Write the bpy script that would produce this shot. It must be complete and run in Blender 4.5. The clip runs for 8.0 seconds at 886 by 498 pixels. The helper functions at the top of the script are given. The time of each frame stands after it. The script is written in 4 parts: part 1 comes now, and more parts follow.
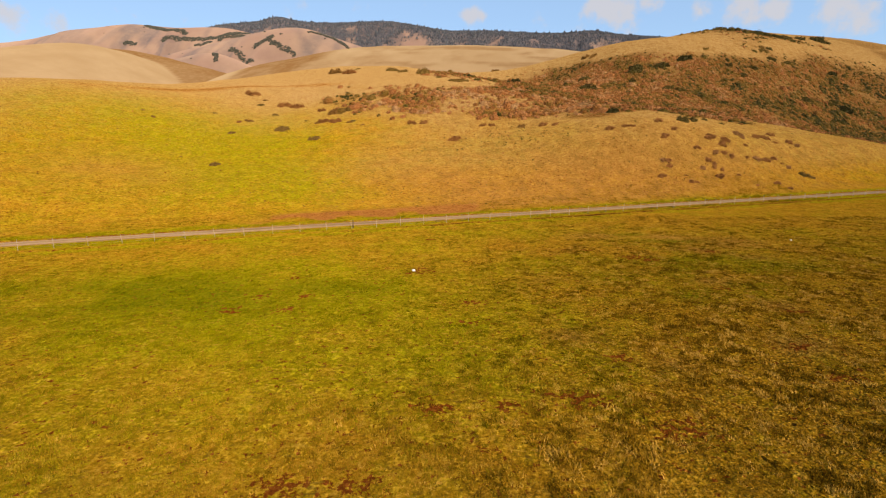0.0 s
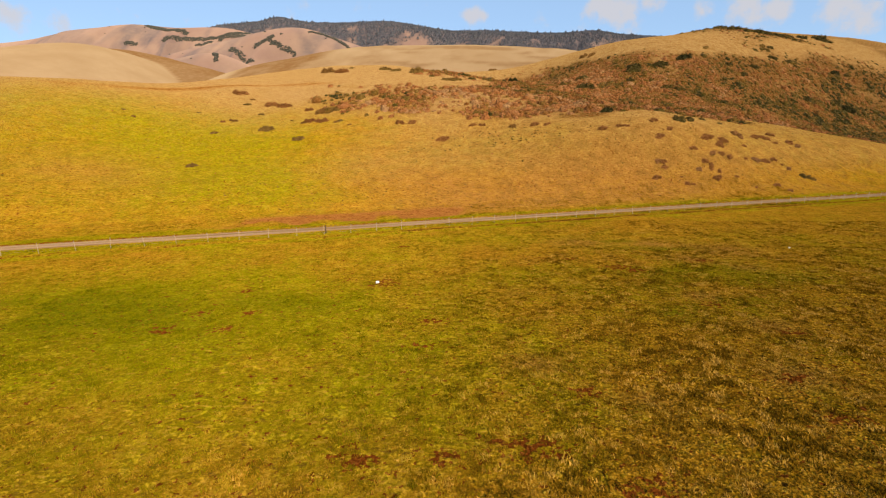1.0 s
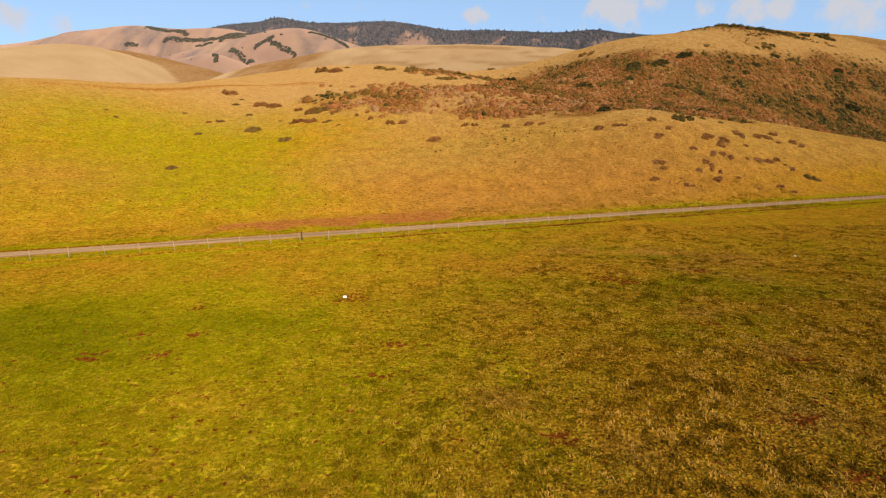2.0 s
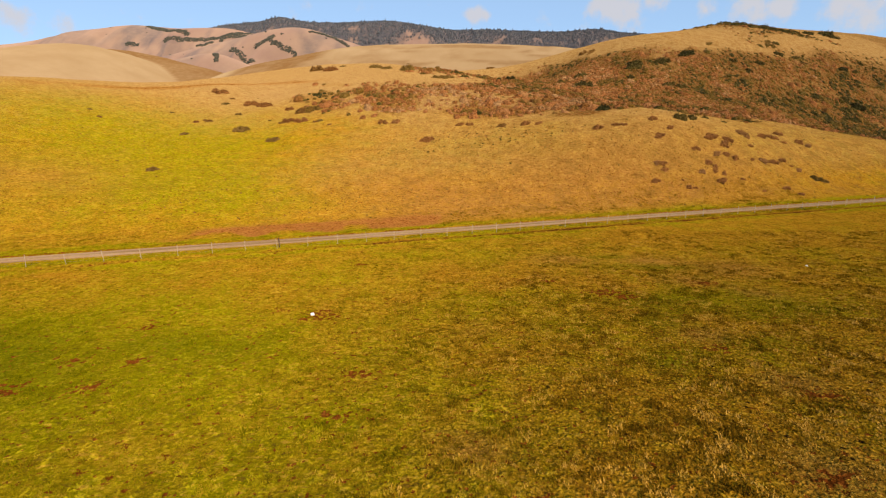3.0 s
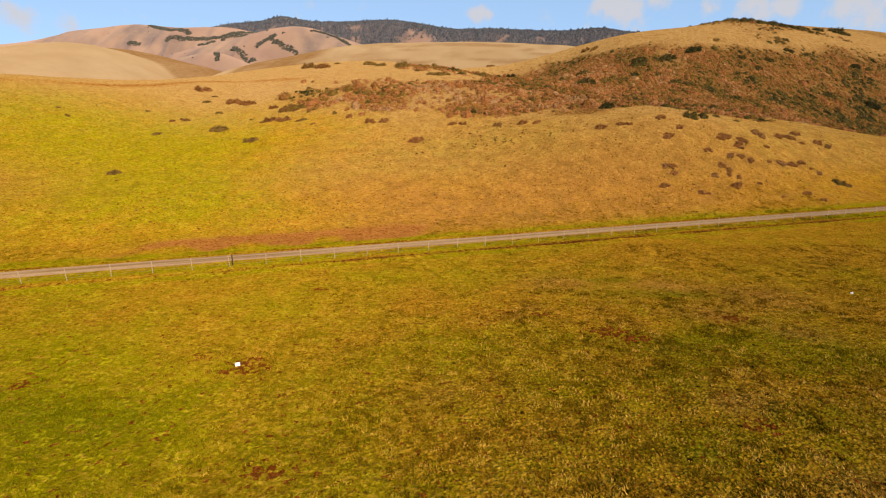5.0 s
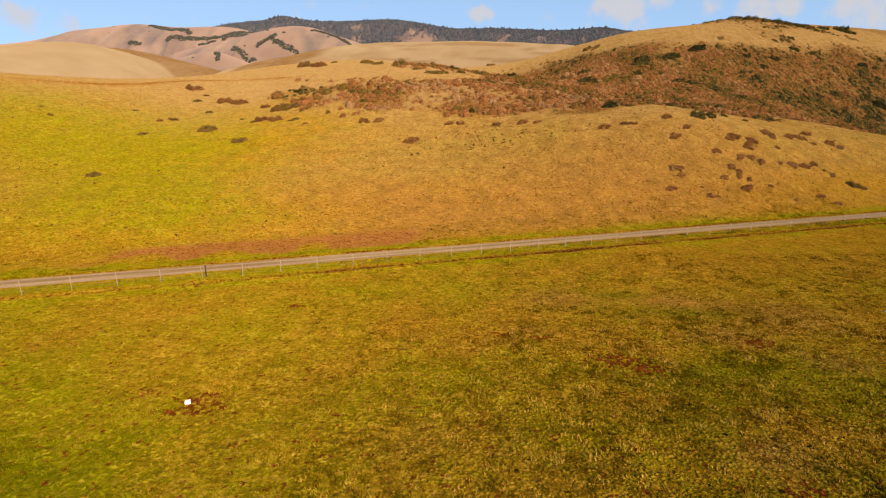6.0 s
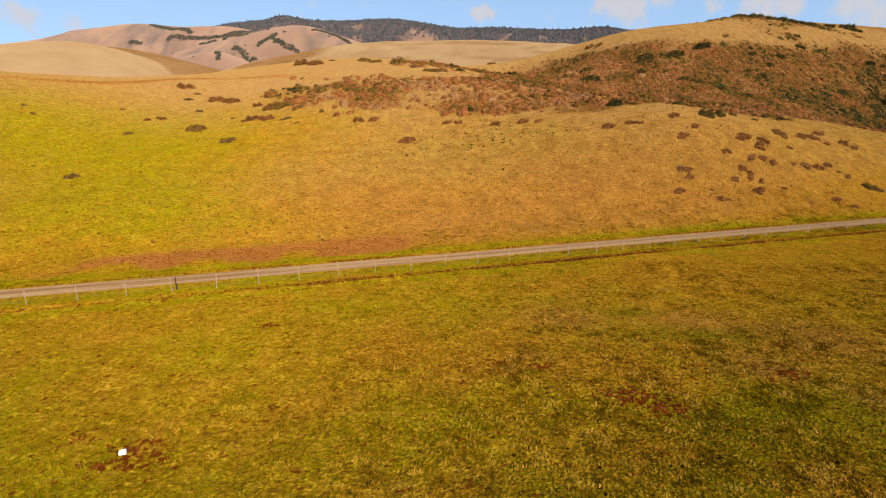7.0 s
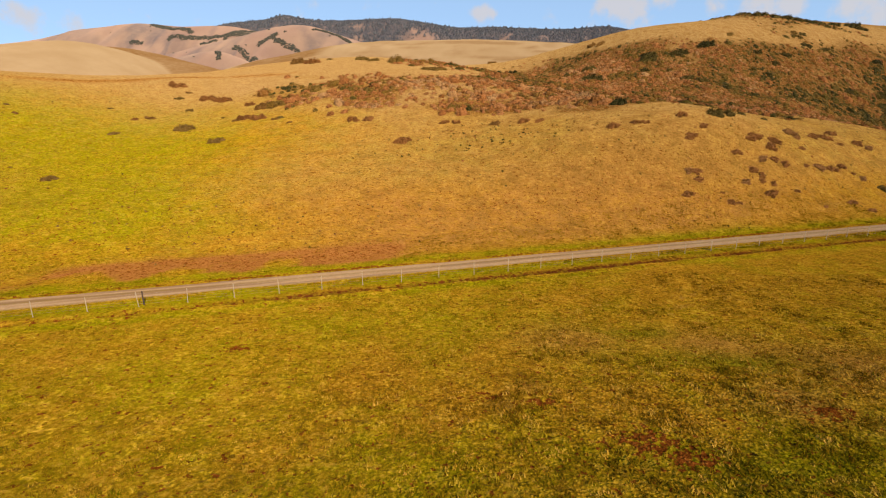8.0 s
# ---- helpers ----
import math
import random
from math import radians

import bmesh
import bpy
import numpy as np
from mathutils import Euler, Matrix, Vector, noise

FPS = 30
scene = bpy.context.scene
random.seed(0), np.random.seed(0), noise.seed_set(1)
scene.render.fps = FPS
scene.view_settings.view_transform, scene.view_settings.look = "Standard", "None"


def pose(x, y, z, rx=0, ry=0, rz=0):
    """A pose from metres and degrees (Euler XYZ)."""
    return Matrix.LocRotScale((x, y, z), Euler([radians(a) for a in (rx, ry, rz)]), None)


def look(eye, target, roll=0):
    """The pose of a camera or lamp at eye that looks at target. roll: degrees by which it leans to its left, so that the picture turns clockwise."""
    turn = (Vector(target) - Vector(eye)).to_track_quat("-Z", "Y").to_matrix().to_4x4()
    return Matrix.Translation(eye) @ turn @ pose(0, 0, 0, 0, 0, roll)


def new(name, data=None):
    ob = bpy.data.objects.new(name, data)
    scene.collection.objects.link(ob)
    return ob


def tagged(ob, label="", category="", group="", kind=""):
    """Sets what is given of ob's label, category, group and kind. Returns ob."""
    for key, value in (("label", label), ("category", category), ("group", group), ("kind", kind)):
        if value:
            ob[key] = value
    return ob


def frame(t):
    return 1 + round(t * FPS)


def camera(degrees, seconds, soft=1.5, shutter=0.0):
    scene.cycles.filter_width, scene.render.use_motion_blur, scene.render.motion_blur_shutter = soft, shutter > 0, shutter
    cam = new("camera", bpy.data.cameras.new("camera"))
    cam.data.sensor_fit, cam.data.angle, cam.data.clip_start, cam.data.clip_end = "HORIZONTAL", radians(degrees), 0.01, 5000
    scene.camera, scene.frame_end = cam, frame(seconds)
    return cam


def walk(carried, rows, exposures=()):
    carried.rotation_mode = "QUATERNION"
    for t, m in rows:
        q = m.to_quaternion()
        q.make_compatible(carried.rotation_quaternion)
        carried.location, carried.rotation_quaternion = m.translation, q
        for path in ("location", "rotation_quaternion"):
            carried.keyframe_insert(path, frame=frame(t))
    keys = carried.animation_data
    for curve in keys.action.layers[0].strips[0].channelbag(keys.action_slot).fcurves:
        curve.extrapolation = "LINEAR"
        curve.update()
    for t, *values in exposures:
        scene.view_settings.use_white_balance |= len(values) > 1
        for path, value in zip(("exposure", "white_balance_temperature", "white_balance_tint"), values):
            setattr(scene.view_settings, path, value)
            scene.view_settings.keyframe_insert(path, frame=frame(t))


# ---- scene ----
cam = camera(86.5, 8.0, soft=1.2)
PATH = [
    (0, (0.546, -0.337, 15.218), (0.477, 1.603, 14.739), -0.3),
    (0.5, (2.447, 1.916, 15.218), (2.374, 3.857, 14.74), -0.3),
    (1, (4.078, 4.17, 15.202), (4.003, 6.111, 14.723), -0.3),
    (1.5, (5.447, 6.41, 15.215), (5.369, 8.351, 14.737), -0.4),
    (3, (8.509, 13.128, 15.278), (8.422, 15.068, 14.798), -0.5),
    (3.5, (9.256, 15.353, 15.311), (9.167, 17.292, 14.831), -0.5),
    (4, (9.945, 17.679, 15.301), (9.853, 19.618, 14.82), -0.5),
    (4.5, (10.521, 20.013, 15.339), (10.426, 21.952, 14.857), -0.5),
    (6, (11.848, 27.043, 15.421), (11.746, 28.981, 14.938), -0.5),
    (6.5, (12.226, 29.391, 15.414), (12.122, 31.329, 14.93), -0.5),
    (7, (12.543, 31.659, 15.416), (12.436, 33.597, 14.931), -0.5),
    (7.5, (12.822, 33.817, 15.429), (12.714, 35.754, 14.943), -0.5),
    (8, (13.14, 35.996, 15.412), (13.029, 37.933, 14.927), -0.5),
]
walk(cam, [(t, look(eye, target, roll)) for t, eye, target, roll in PATH])

# ---- light ----
SUN_AZ, SUN_EL = radians(147.7), radians(30)      # the sun stands behind the camera, to its right
TO_SUN = Vector((math.sin(SUN_AZ) * math.cos(SUN_EL), math.cos(SUN_AZ) * math.cos(SUN_EL), math.sin(SUN_EL)))
sun = new("sun", bpy.data.lights.new("sun", "SUN"))
sun.data.energy, sun.data.angle, sun.data.color = 5.0, radians(0.5), (1.0, 0.81, 0.58)
sun.matrix_world = look(TO_SUN * 300, (0, 0, 0))

world = bpy.data.worlds.new("world")
scene.world = world
world.use_nodes = True
wt = world.node_tree
sky = wt.nodes.new("ShaderNodeTexSky")
sky.sky_type, sky.sun_disc = "NISHITA", False
sky.sun_elevation, sky.sun_rotation = SUN_EL, SUN_AZ
sky.air_density, sky.dust_density, sky.ozone_density, sky.altitude = 1.0, 0.0, 2.0, 900
SKY_STRENGTH = 0.086
wt.nodes["Background"].inputs[1].default_value = SKY_STRENGTH


def link(tree, a, b):
    tree.links.new(a, b)


def wnode(kind, **values):
    n = wt.nodes.new(kind)
    for key, value in values.items():
        n.inputs[key].default_value = value
    return n


# a few soft clouds: where each one stands in the sky (direction and radius), broken up by noise
CLOUDS = [(0.257, 0.941, 0.222, 0.05), (0.299, 0.93, 0.216, 0.055), (0.273, 0.94, 0.21, 0.04), (0.325, 0.92, 0.22, 0.035), (0.474, 0.858, 0.200, 0.05), (0.502, 0.844, 0.192, 0.035),
          (0.409, 0.891, 0.198, 0.025), (0.58, 0.799, 0.178, 0.05), (0.605, 0.777, 0.172, 0.055), (0.015, 0.976, 0.2165, 0.018), (0.027, 0.976, 0.2165, 0.02), (0.039, 0.976, 0.2165, 0.018),
          (-0.661, 0.73, 0.172, 0.035), (-0.617, 0.769, 0.167, 0.03)]


def wmath(kind, a, b):
    n = wt.nodes.new("ShaderNodeMath")
    n.operation = kind
    for k, value in enumerate((a, b)):
        if isinstance(value, bpy.types.NodeSocket):
            link(wt, value, n.inputs[k])
        else:
            n.inputs[k].default_value = value
    return n.outputs[0]


coord = wt.nodes.new("ShaderNodeTexCoord").outputs["Generated"]
puff = wnode("ShaderNodeTexNoise", Scale=24.0, Detail=7.0, Roughness=0.58)
link(wt, coord, puff.inputs["Vector"])
body = 0.0
for x, y, z, r in CLOUDS:
    away = wt.nodes.new("ShaderNodeVectorMath")
    away.operation = "DISTANCE"
    link(wt, coord, away.inputs[0])
    away.inputs[1].default_value = (x, y, z)
    body = wmath("MAXIMUM", body, wmath("SUBTRACT", 1.0, wmath("DIVIDE", away.outputs["Value"], r)))
body = wmath("ADD", body, wmath("MULTIPLY", wmath("SUBTRACT", puff.outputs["Fac"], 0.52), 3.0))
ramp = wt.nodes.new("ShaderNodeValToRGB")
ramp.color_ramp.elements[0].position, ramp.color_ramp.elements[1].position = 0.15, 1.0
ramp.color_ramp.elements[1].color = (0.8, 0.8, 0.8, 1)
ramp.color_ramp.interpolation = "EASE"
link(wt, body, ramp.inputs["Fac"])
cloud = wt.nodes.new("ShaderNodeMix")
cloud.data_type = "RGBA"
cloud.inputs["B"].default_value = (4.5, 4.25, 4.3, 1)
air = wt.nodes.new("ShaderNodeMix")
air.data_type, air.blend_type = "RGBA", "MULTIPLY"
air.inputs["Factor"].default_value, air.inputs["B"].default_value = 1.0, (1.0, 0.985, 1.03, 1)
# thin high haze evens the blue out
veil = wt.nodes.new("ShaderNodeMix")
veil.data_type = "RGBA"
veil.inputs["Factor"].default_value, veil.inputs["B"].default_value = 0.65, (2.75, 4.25, 6.0, 1)
link(wt, sky.outputs[0], veil.inputs["A"])
link(wt, veil.outputs["Result"], air.inputs["A"])
link(wt, ramp.outputs["Color"], cloud.inputs["Factor"])
link(wt, air.outputs["Result"], cloud.inputs["A"])
link(wt, cloud.outputs["Result"], wt.nodes["Background"].inputs[0])
scene.view_settings.exposure = 0.80


# ---- number fields ----
def lattice(ix, iy, seed):
    n = (ix * 374761393 + iy * 668265263 + seed * 2246822519) & 0xFFFFFFFF
    n = ((n ^ (n >> 13)) * 1274126177) & 0xFFFFFFFF
    return ((n ^ (n >> 16)) & 0xFFFF) / 65535.0


def value_noise(x, y, seed=0):
    x, y = np.asarray(x, float), np.asarray(y, float)
    ix, iy = np.floor(x).astype(np.int64), np.floor(y).astype(np.int64)
    fx, fy = x - ix, y - iy
    fx, fy = fx * fx * (3 - 2 * fx), fy * fy * (3 - 2 * fy)
    a, b = lattice(ix, iy, seed), lattice(ix + 1, iy, seed)
    c, d = lattice(ix, iy + 1, seed), lattice(ix + 1, iy + 1, seed)
    return (a * (1 - fx) + b * fx) * (1 - fy) + (c * (1 - fx) + d * fx) * fy


def fbm(x, y, size, octaves=4, seed=0):
    """Rough noise between about 0 and 1; size: metres of the largest forms."""
    total, amount, norm = 0.0, 1.0, 0.0
    for k in range(octaves):
        total = total + amount * value_noise(np.asarray(x) / size * 2 ** k + 17.3 * k, np.asarray(y) / size * 2 ** k - 9.1 * k, seed + k)
        norm, amount = norm + amount, amount * 0.5
    return total / norm


def smooth(a, b, x):
    s = np.clip((np.asarray(x, float) - a) / (b - a), 0, 1)
    return s * s * (3 - 2 * s)


def blob(x, y, cx, cy, rx, ry):
    return np.exp(-((x - cx) / rx) ** 2 - ((y - cy) / ry) ** 2)


# ---- the lie of the land ----
LEAN, ROAD_W, ACROSS = 0.35, 85.7, 0.944           # the road runs along y = ROAD_W + LEAN * x
DITCH_W = ROAD_W - 6.2
# hills and hollows: x, y, height, radius
SLOPE = [(-200, 140, 3.0, 50), (-150, 185, -0.8, 40), (-130, 150, 12.9, 45), (-85, 160, -6.3, 45), (-40, 150, -8.6, 45), (0, 150, 12.4, 45),
         (40, 155, -4.3, 40), (75, 160, 4.6, 40), (110, 165, 5.4, 40), (160, 160, 4.0, 35), (60, 125, 12.2, 28), (95, 128, -6.8, 28),
         (20, 120, -7.1, 30), (-30, 112, -1.2, 30)]
UPLAND = [(-180, 210, -0.1, 70), (-100, 240, 1.9, 70), (-20, 240, 16.4, 70), (-260, 330, -12.4, 110), (-150, 340, -7.5, 90), (-50, 330, 16.8, 80),
          (-60, 270, -11.5, 50), (-10, 295, 5.1, 45), (40, 360, -11.3, 80), (20, 320, -9.1, 40), (45, 335, -11.7, 32)]
RIGHT_HILL = [(50, 240, -10.0, 55), (110, 250, 3.4, 55), (170, 250, -5.1, 55), (240, 270, -19.5, 70), (120, 340, 24.1, 70), (190, 370, 24.8, 70),
              (270, 400, 5.7, 80), (360, 420, -6.0, 100), (90, 450, -9.8, 90), (210, 470, 20.3, 90), (330, 520, 27.4, 100), (470, 520, 20.5, 120),
              (70, 385, 5.1, 50), (130, 400, 7.2, 50), (190, 205, -1.3, 40), (95, 360, -1.4, 35), (150, 400, -15.0, 40), (400, 480, 6.4, 60)]


def land(x, y):
    """The height of the ground without its small relief."""
    x, y = np.asarray(x, float), np.asarray(y, float)
    v = (y - ROAD_W - LEAN * x) * ACROSS
    foot = smooth(3, 31, v)
    z = 0.2096 * np.clip(v - 3, 0, 300)
    for cx, cy, h, r in SLOPE + UPLAND + RIGHT_HILL:
        z = z + h * np.exp(-((x - cx) ** 2 + (y - cy) ** 2) / (2 * r * r))
    return z * foot


def ground_height(x, y):
    x, y = np.asarray(x, float), np.asarray(y, float)
    w = y - LEAN * x
    wild = smooth(4, 30, (w - ROAD_W) * ACROSS)
    z = land(x, y) + wild * ((fbm(x, y, 22, 4, 3) - 0.5) * 1.3 + (fbm(x, y, 6, 2, 9) - 0.5) * 0.4)
    near = (1 - smooth(-8, -4, w - ROAD_W)) * (1 - smooth(150, 400, np.hypot(x, y)))
    z = z + near * ((fbm(x, y, 9, 3, 21) - 0.5) * 0.28 + (fbm(x, y, 1.5, 3, 5) - 0.5) * 0.22)
    wobble = (fbm(x, y * 0, 6, 3, 31) - 0.5) * 0.7
    z = z - 0.38 * np.exp(-((w - DITCH_W - wobble) / 0.42) ** 2) + 0.10 * np.exp(-((w - DITCH_W - wobble + 0.9) / 0.5) ** 2)
    return z


# ---- meshes and materials ----
def mesh_from(name, verts, faces, material=None, fields=(), shade_smooth=False):
    """A mesh from arrays; faces: an array of triangles or quads. fields: pairs of an attribute's name and one number a vertex."""
    verts, faces = np.asarray(verts, np.float32), np.asarray(faces, np.int32)
    me = bpy.data.meshes.new(name)
    me.vertices.add(len(verts))
    me.vertices.foreach_set("co", verts.ravel())
    n, k = faces.shape
    me.loops.add(n * k)
    me.loops.foreach_set("vertex_index", faces.ravel())
    me.polygons.add(n)
    me.polygons.foreach_set("loop_start", np.arange(0, n * k, k, dtype=np.int32))
    me.polygons.foreach_set("use_smooth", np.full(n, shade_smooth))
    me.update(calc_edges=True)
    for key, values in fields:
        me.attributes.new(key, "FLOAT", "POINT").data.foreach_set("value", np.asarray(values, np.float32))
    if material:
        me.materials.append(material)
    return me


def part(name, bm, material, parent, label=""):
    me = bpy.data.meshes.new(name)
    bm.to_mesh(me)
    bm.free()
    me.materials.append(material)
    ob = new(name, me)
    ob.parent = parent
    return tagged(ob, label)


class Nodes:
    """Short hand for a node material."""

    def __init__(self, name, roughness=0.9, specular=0.2):
        self.material = bpy.data.materials.new(name)
        self.material.use_nodes = True
        self.tree = self.material.node_tree
        self.shader = self.tree.nodes["Principled BSDF"]
        self.shader.inputs["Roughness"].default_value = roughness
        self.shader.inputs["Specular IOR Level"].default_value = specular
        self.shader.inputs["Diffuse Roughness"].default_value = 1.0 if roughness > 0.85 else 0.3
        self.place = self.tree.nodes.new("ShaderNodeTexCoord").outputs["Object"]

    def put(self, kind, **values):
        n = self.tree.nodes.new(kind)
        for key, value in values.items():
            self.set(n.inputs[key.replace("_", " ")], value)
        return n

    def set(self, socket, value):
        if isinstance(value, bpy.types.NodeSocket):
            self.tree.links.new(value, socket)
        else:
            socket.default_value = value

    def noise(self, scale, detail=4.0, rough=0.55, squash=None):
        place = self.place
        if squash:
            place = self.put("ShaderNodeMapping", Vector=place, Scale=squash).outputs[0]
        return self.put("ShaderNodeTexNoise", Vector=place, Scale=scale, Detail=detail, Roughness=rough).outputs["Fac"]

    def field(self, name):
        n = self.tree.nodes.new("ShaderNodeAttribute")
        n.attribute_name = name
        return n.outputs["Fac"]

    def mix(self, factor, a, b):
        n = self.tree.nodes.new("ShaderNodeMix")
        n.data_type = "RGBA"
        self.set(n.inputs["Factor"], factor)
        for key, c in (("A", a), ("B", b)):
            self.set(n.inputs[key], (*c, 1) if isinstance(c, tuple) else c)
        return n.outputs["Result"]

    def span(self, value, a, b, low=0.0, high=1.0):
        n = self.put("ShaderNodeMapRange", Value=value, From_Min=a, From_Max=b, To_Min=low, To_Max=high)
        n.interpolation_type = "SMOOTHSTEP"
        return n.outputs["Result"]

    def math(self, kind, a, b):
        n = self.tree.nodes.new("ShaderNodeMath")
        n.operation = kind
        n.use_clamp = True
        self.set(n.inputs[0], a)
        self.set(n.inputs[1], b)
        return n.outputs[0]

    def ramp(self, value, *stops):
        n = self.put("ShaderNodeValToRGB", Fac=value)
        e = n.color_ramp.elements
        while len(e) < len(stops):
            e.new(0.5)
        for k, (p, c) in enumerate(stops):
            e[k].position, e[k].color = p, (*c, 1)
        return n.outputs["Color"]

    def done(self, color, bump=None, strength=0.5, distance=0.1):
        self.set(self.shader.inputs["Base Color"], color if not isinstance(color, tuple) else (*color, 1))
        if bump is not None:
            n = self.put("ShaderNodeBump", Height=bump, Strength=strength, Distance=distance)
            self.tree.links.new(n.outputs[0], self.shader.inputs["Normal"])
        return self.material


def pasture_material():
    m = Nodes("pasture", 1.0, 0.0)
    coarse, fine, grit, speck = m.noise(0.22, 5), m.noise(0.9, 6, 0.7), m.noise(4.0, 6, 0.75), m.noise(0.35, 8, 0.85)
    thin = m.field("thin")
    green = m.math("ADD", m.field("green"), m.span(coarse, 0.35, 0.7, -0.2, 0.2))
    green = m.math("ADD", green, m.span(fine, 0.3, 0.7, -0.2, 0.2))
    texture = m.span(m.math("ADD", m.math("MULTIPLY", grit, 0.6), m.math("MULTIPLY", speck, 0.4)), 0.37, 0.63)
    force = m.math("ADD", m.math("MULTIPLY", thin, 0.55), 0.45)
    texture = m.math("ADD", m.math("MULTIPLY", texture, force), m.math("MULTIPLY", m.math("SUBTRACT", 1.0, force), 0.55))
    # tussocks: little mounds a hand or two across, lit tops, shaded gaps coloured in
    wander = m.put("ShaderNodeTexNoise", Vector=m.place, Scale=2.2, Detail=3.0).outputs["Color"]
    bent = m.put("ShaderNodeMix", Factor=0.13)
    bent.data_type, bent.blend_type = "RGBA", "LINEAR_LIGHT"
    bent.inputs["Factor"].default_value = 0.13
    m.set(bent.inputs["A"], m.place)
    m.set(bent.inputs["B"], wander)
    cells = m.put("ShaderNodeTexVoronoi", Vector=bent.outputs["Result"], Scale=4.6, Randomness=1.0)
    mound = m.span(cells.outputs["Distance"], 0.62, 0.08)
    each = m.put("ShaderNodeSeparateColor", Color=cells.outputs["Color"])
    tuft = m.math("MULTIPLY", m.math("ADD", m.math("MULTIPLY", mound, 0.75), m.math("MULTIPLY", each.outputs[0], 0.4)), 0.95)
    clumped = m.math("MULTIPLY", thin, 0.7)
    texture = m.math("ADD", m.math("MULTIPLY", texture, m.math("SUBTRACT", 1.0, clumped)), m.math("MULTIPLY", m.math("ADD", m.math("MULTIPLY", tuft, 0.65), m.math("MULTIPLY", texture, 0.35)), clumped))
    green = m.math("ADD", green, m.math("MULTIPLY", m.math("SUBTRACT", each.outputs[1], 0.7), m.math("MULTIPLY", thin, 0.9)))
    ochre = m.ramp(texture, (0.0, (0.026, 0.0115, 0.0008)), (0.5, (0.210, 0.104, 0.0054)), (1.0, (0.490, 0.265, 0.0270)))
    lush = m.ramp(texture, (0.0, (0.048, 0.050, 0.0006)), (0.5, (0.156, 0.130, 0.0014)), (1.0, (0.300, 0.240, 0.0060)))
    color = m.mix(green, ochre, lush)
    straw = m.ramp(texture, (0.0, (0.150, 0.086, 0.024)), (0.5, (0.240, 0.143, 0.052)), (1.0, (0.360, 0.234, 0.094)))
    color = m.mix(m.math("ADD", m.field("dry"), m.span(fine, 0.4, 0.75, -0.12, 0.12)), color, straw)
    rust = m.ramp(texture, (0.0, (0.100, 0.040, 0.0060)), (0.5, (0.225, 0.103, 0.0210)), (1.0, (0.330, 0.172, 0.0430)))
    color = m.mix(m.math("MULTIPLY", m.field("rust"), m.span(fine, 0.25, 0.65, 0.4, 1.0)), color, rust)
    flecks = m.noise(1.6, 5, 0.75, (0.7, 1.3, 1.0))
    color = m.mix(m.span(flecks, 0.54, 0.65, 0.0, 0.6), color, m.mix(m.field("dry"), (0.350, 0.202, 0.022), (0.345, 0.220, 0.075)))
    color = m.mix(m.span(flecks, 0.46, 0.34, 0.0, 0.75), color, (0.085, 0.046, 0.0070))
    blotch = m.span(m.noise(0.3, 5, 0.7), 0.47, 0.62, 0.0, 0.55)
    color = m.mix(m.math("MULTIPLY", blotch, m.field("slope")), color, m.ramp(texture, (0.0, (0.075, 0.034, 0.006)), (1.0, (0.225, 0.118, 0.026))))
    trod = m.math("MULTIPLY", m.field("trod"), m.span(fine, 0.3, 0.55, 0.55, 0.95))
    color = m.mix(trod, color, m.ramp(texture, (0.0, (0.105, 0.036, 0.008)), (0.5, (0.196, 0.076, 0.018)), (1.0, (0.290, 0.128, 0.034))))
    deep = m.math("MULTIPLY", m.field("deep"), m.span(fine, 0.3, 0.6, 0.5, 1.0))
    color = m.mix(deep, color, m.ramp(texture, (0.0, (0.014, 0.018, 0.0006)), (0.5, (0.080, 0.080, 0.0012)), (1.0, (0.190, 0.160, 0.0060))))
    earth = m.ramp(texture, (0.0, (0.0279, 0.0074, 0.0012)), (0.5, (0.108, 0.029, 0.0040)), (1.0, (0.225, 0.083, 0.0149)))
    litter = m.ramp(m.span(m.noise(1.3, 6, 0.8), 0.36, 0.64), (0.0, (0.022, 0.012, 0.003)), (0.5, (0.098, 0.048, 0.013)), (1.0, (0.230, 0.135, 0.050)))
    color = m.mix(m.field("litter"), color, litter)
    clods = m.noise(2.1, 4, 0.65)
    soil = m.span(m.math("ADD", m.field("soil"), m.span(clods, 0.3, 0.7, -0.75, 0.75)), 0.48, 0.66)
    # bare soil and the shade between tufts, both put into the colour
    gaps = m.math("MULTIPLY", m.span(m.noise(2.6, 3, 0.6), 0.54, 0.65, 0.0, 0.6), m.math("MULTIPLY", thin, m.span(coarse, 0.35, 0.6, 0.35, 1.0)))
    nicks = m.math("MULTIPLY", m.span(m.noise(6.0, 3, 0.6), 0.56, 0.66, 0.0, 0.6), m.math("MULTIPLY", thin, m.span(m.noise(0.5, 3), 0.4, 0.6, 0.3, 1.0)))
    color = m.mix(gaps, color, (0.031, 0.0149, 0.0025))
    color = m.mix(nicks, color, (0.020, 0.0120, 0.0022))
    # hoof prints and burrows: the shade inside them painted as flat dots
    prints = m.put("ShaderNodeTexVoronoi", Vector=bent.outputs["Result"], Scale=0.85, Randomness=1.0).outputs["Distance"]
    color = m.mix(m.math("MULTIPLY", m.span(prints, 0.15, 0.09), thin), color, (0.012, 0.007, 0.002))
    color = m.mix(soil, color, earth)
    color = m.mix(m.math("MULTIPLY", m.field("wet"), m.span(fine, 0.3, 0.5, 0.55, 1.0)), color, (0.0279, 0.0112, 0.0037))
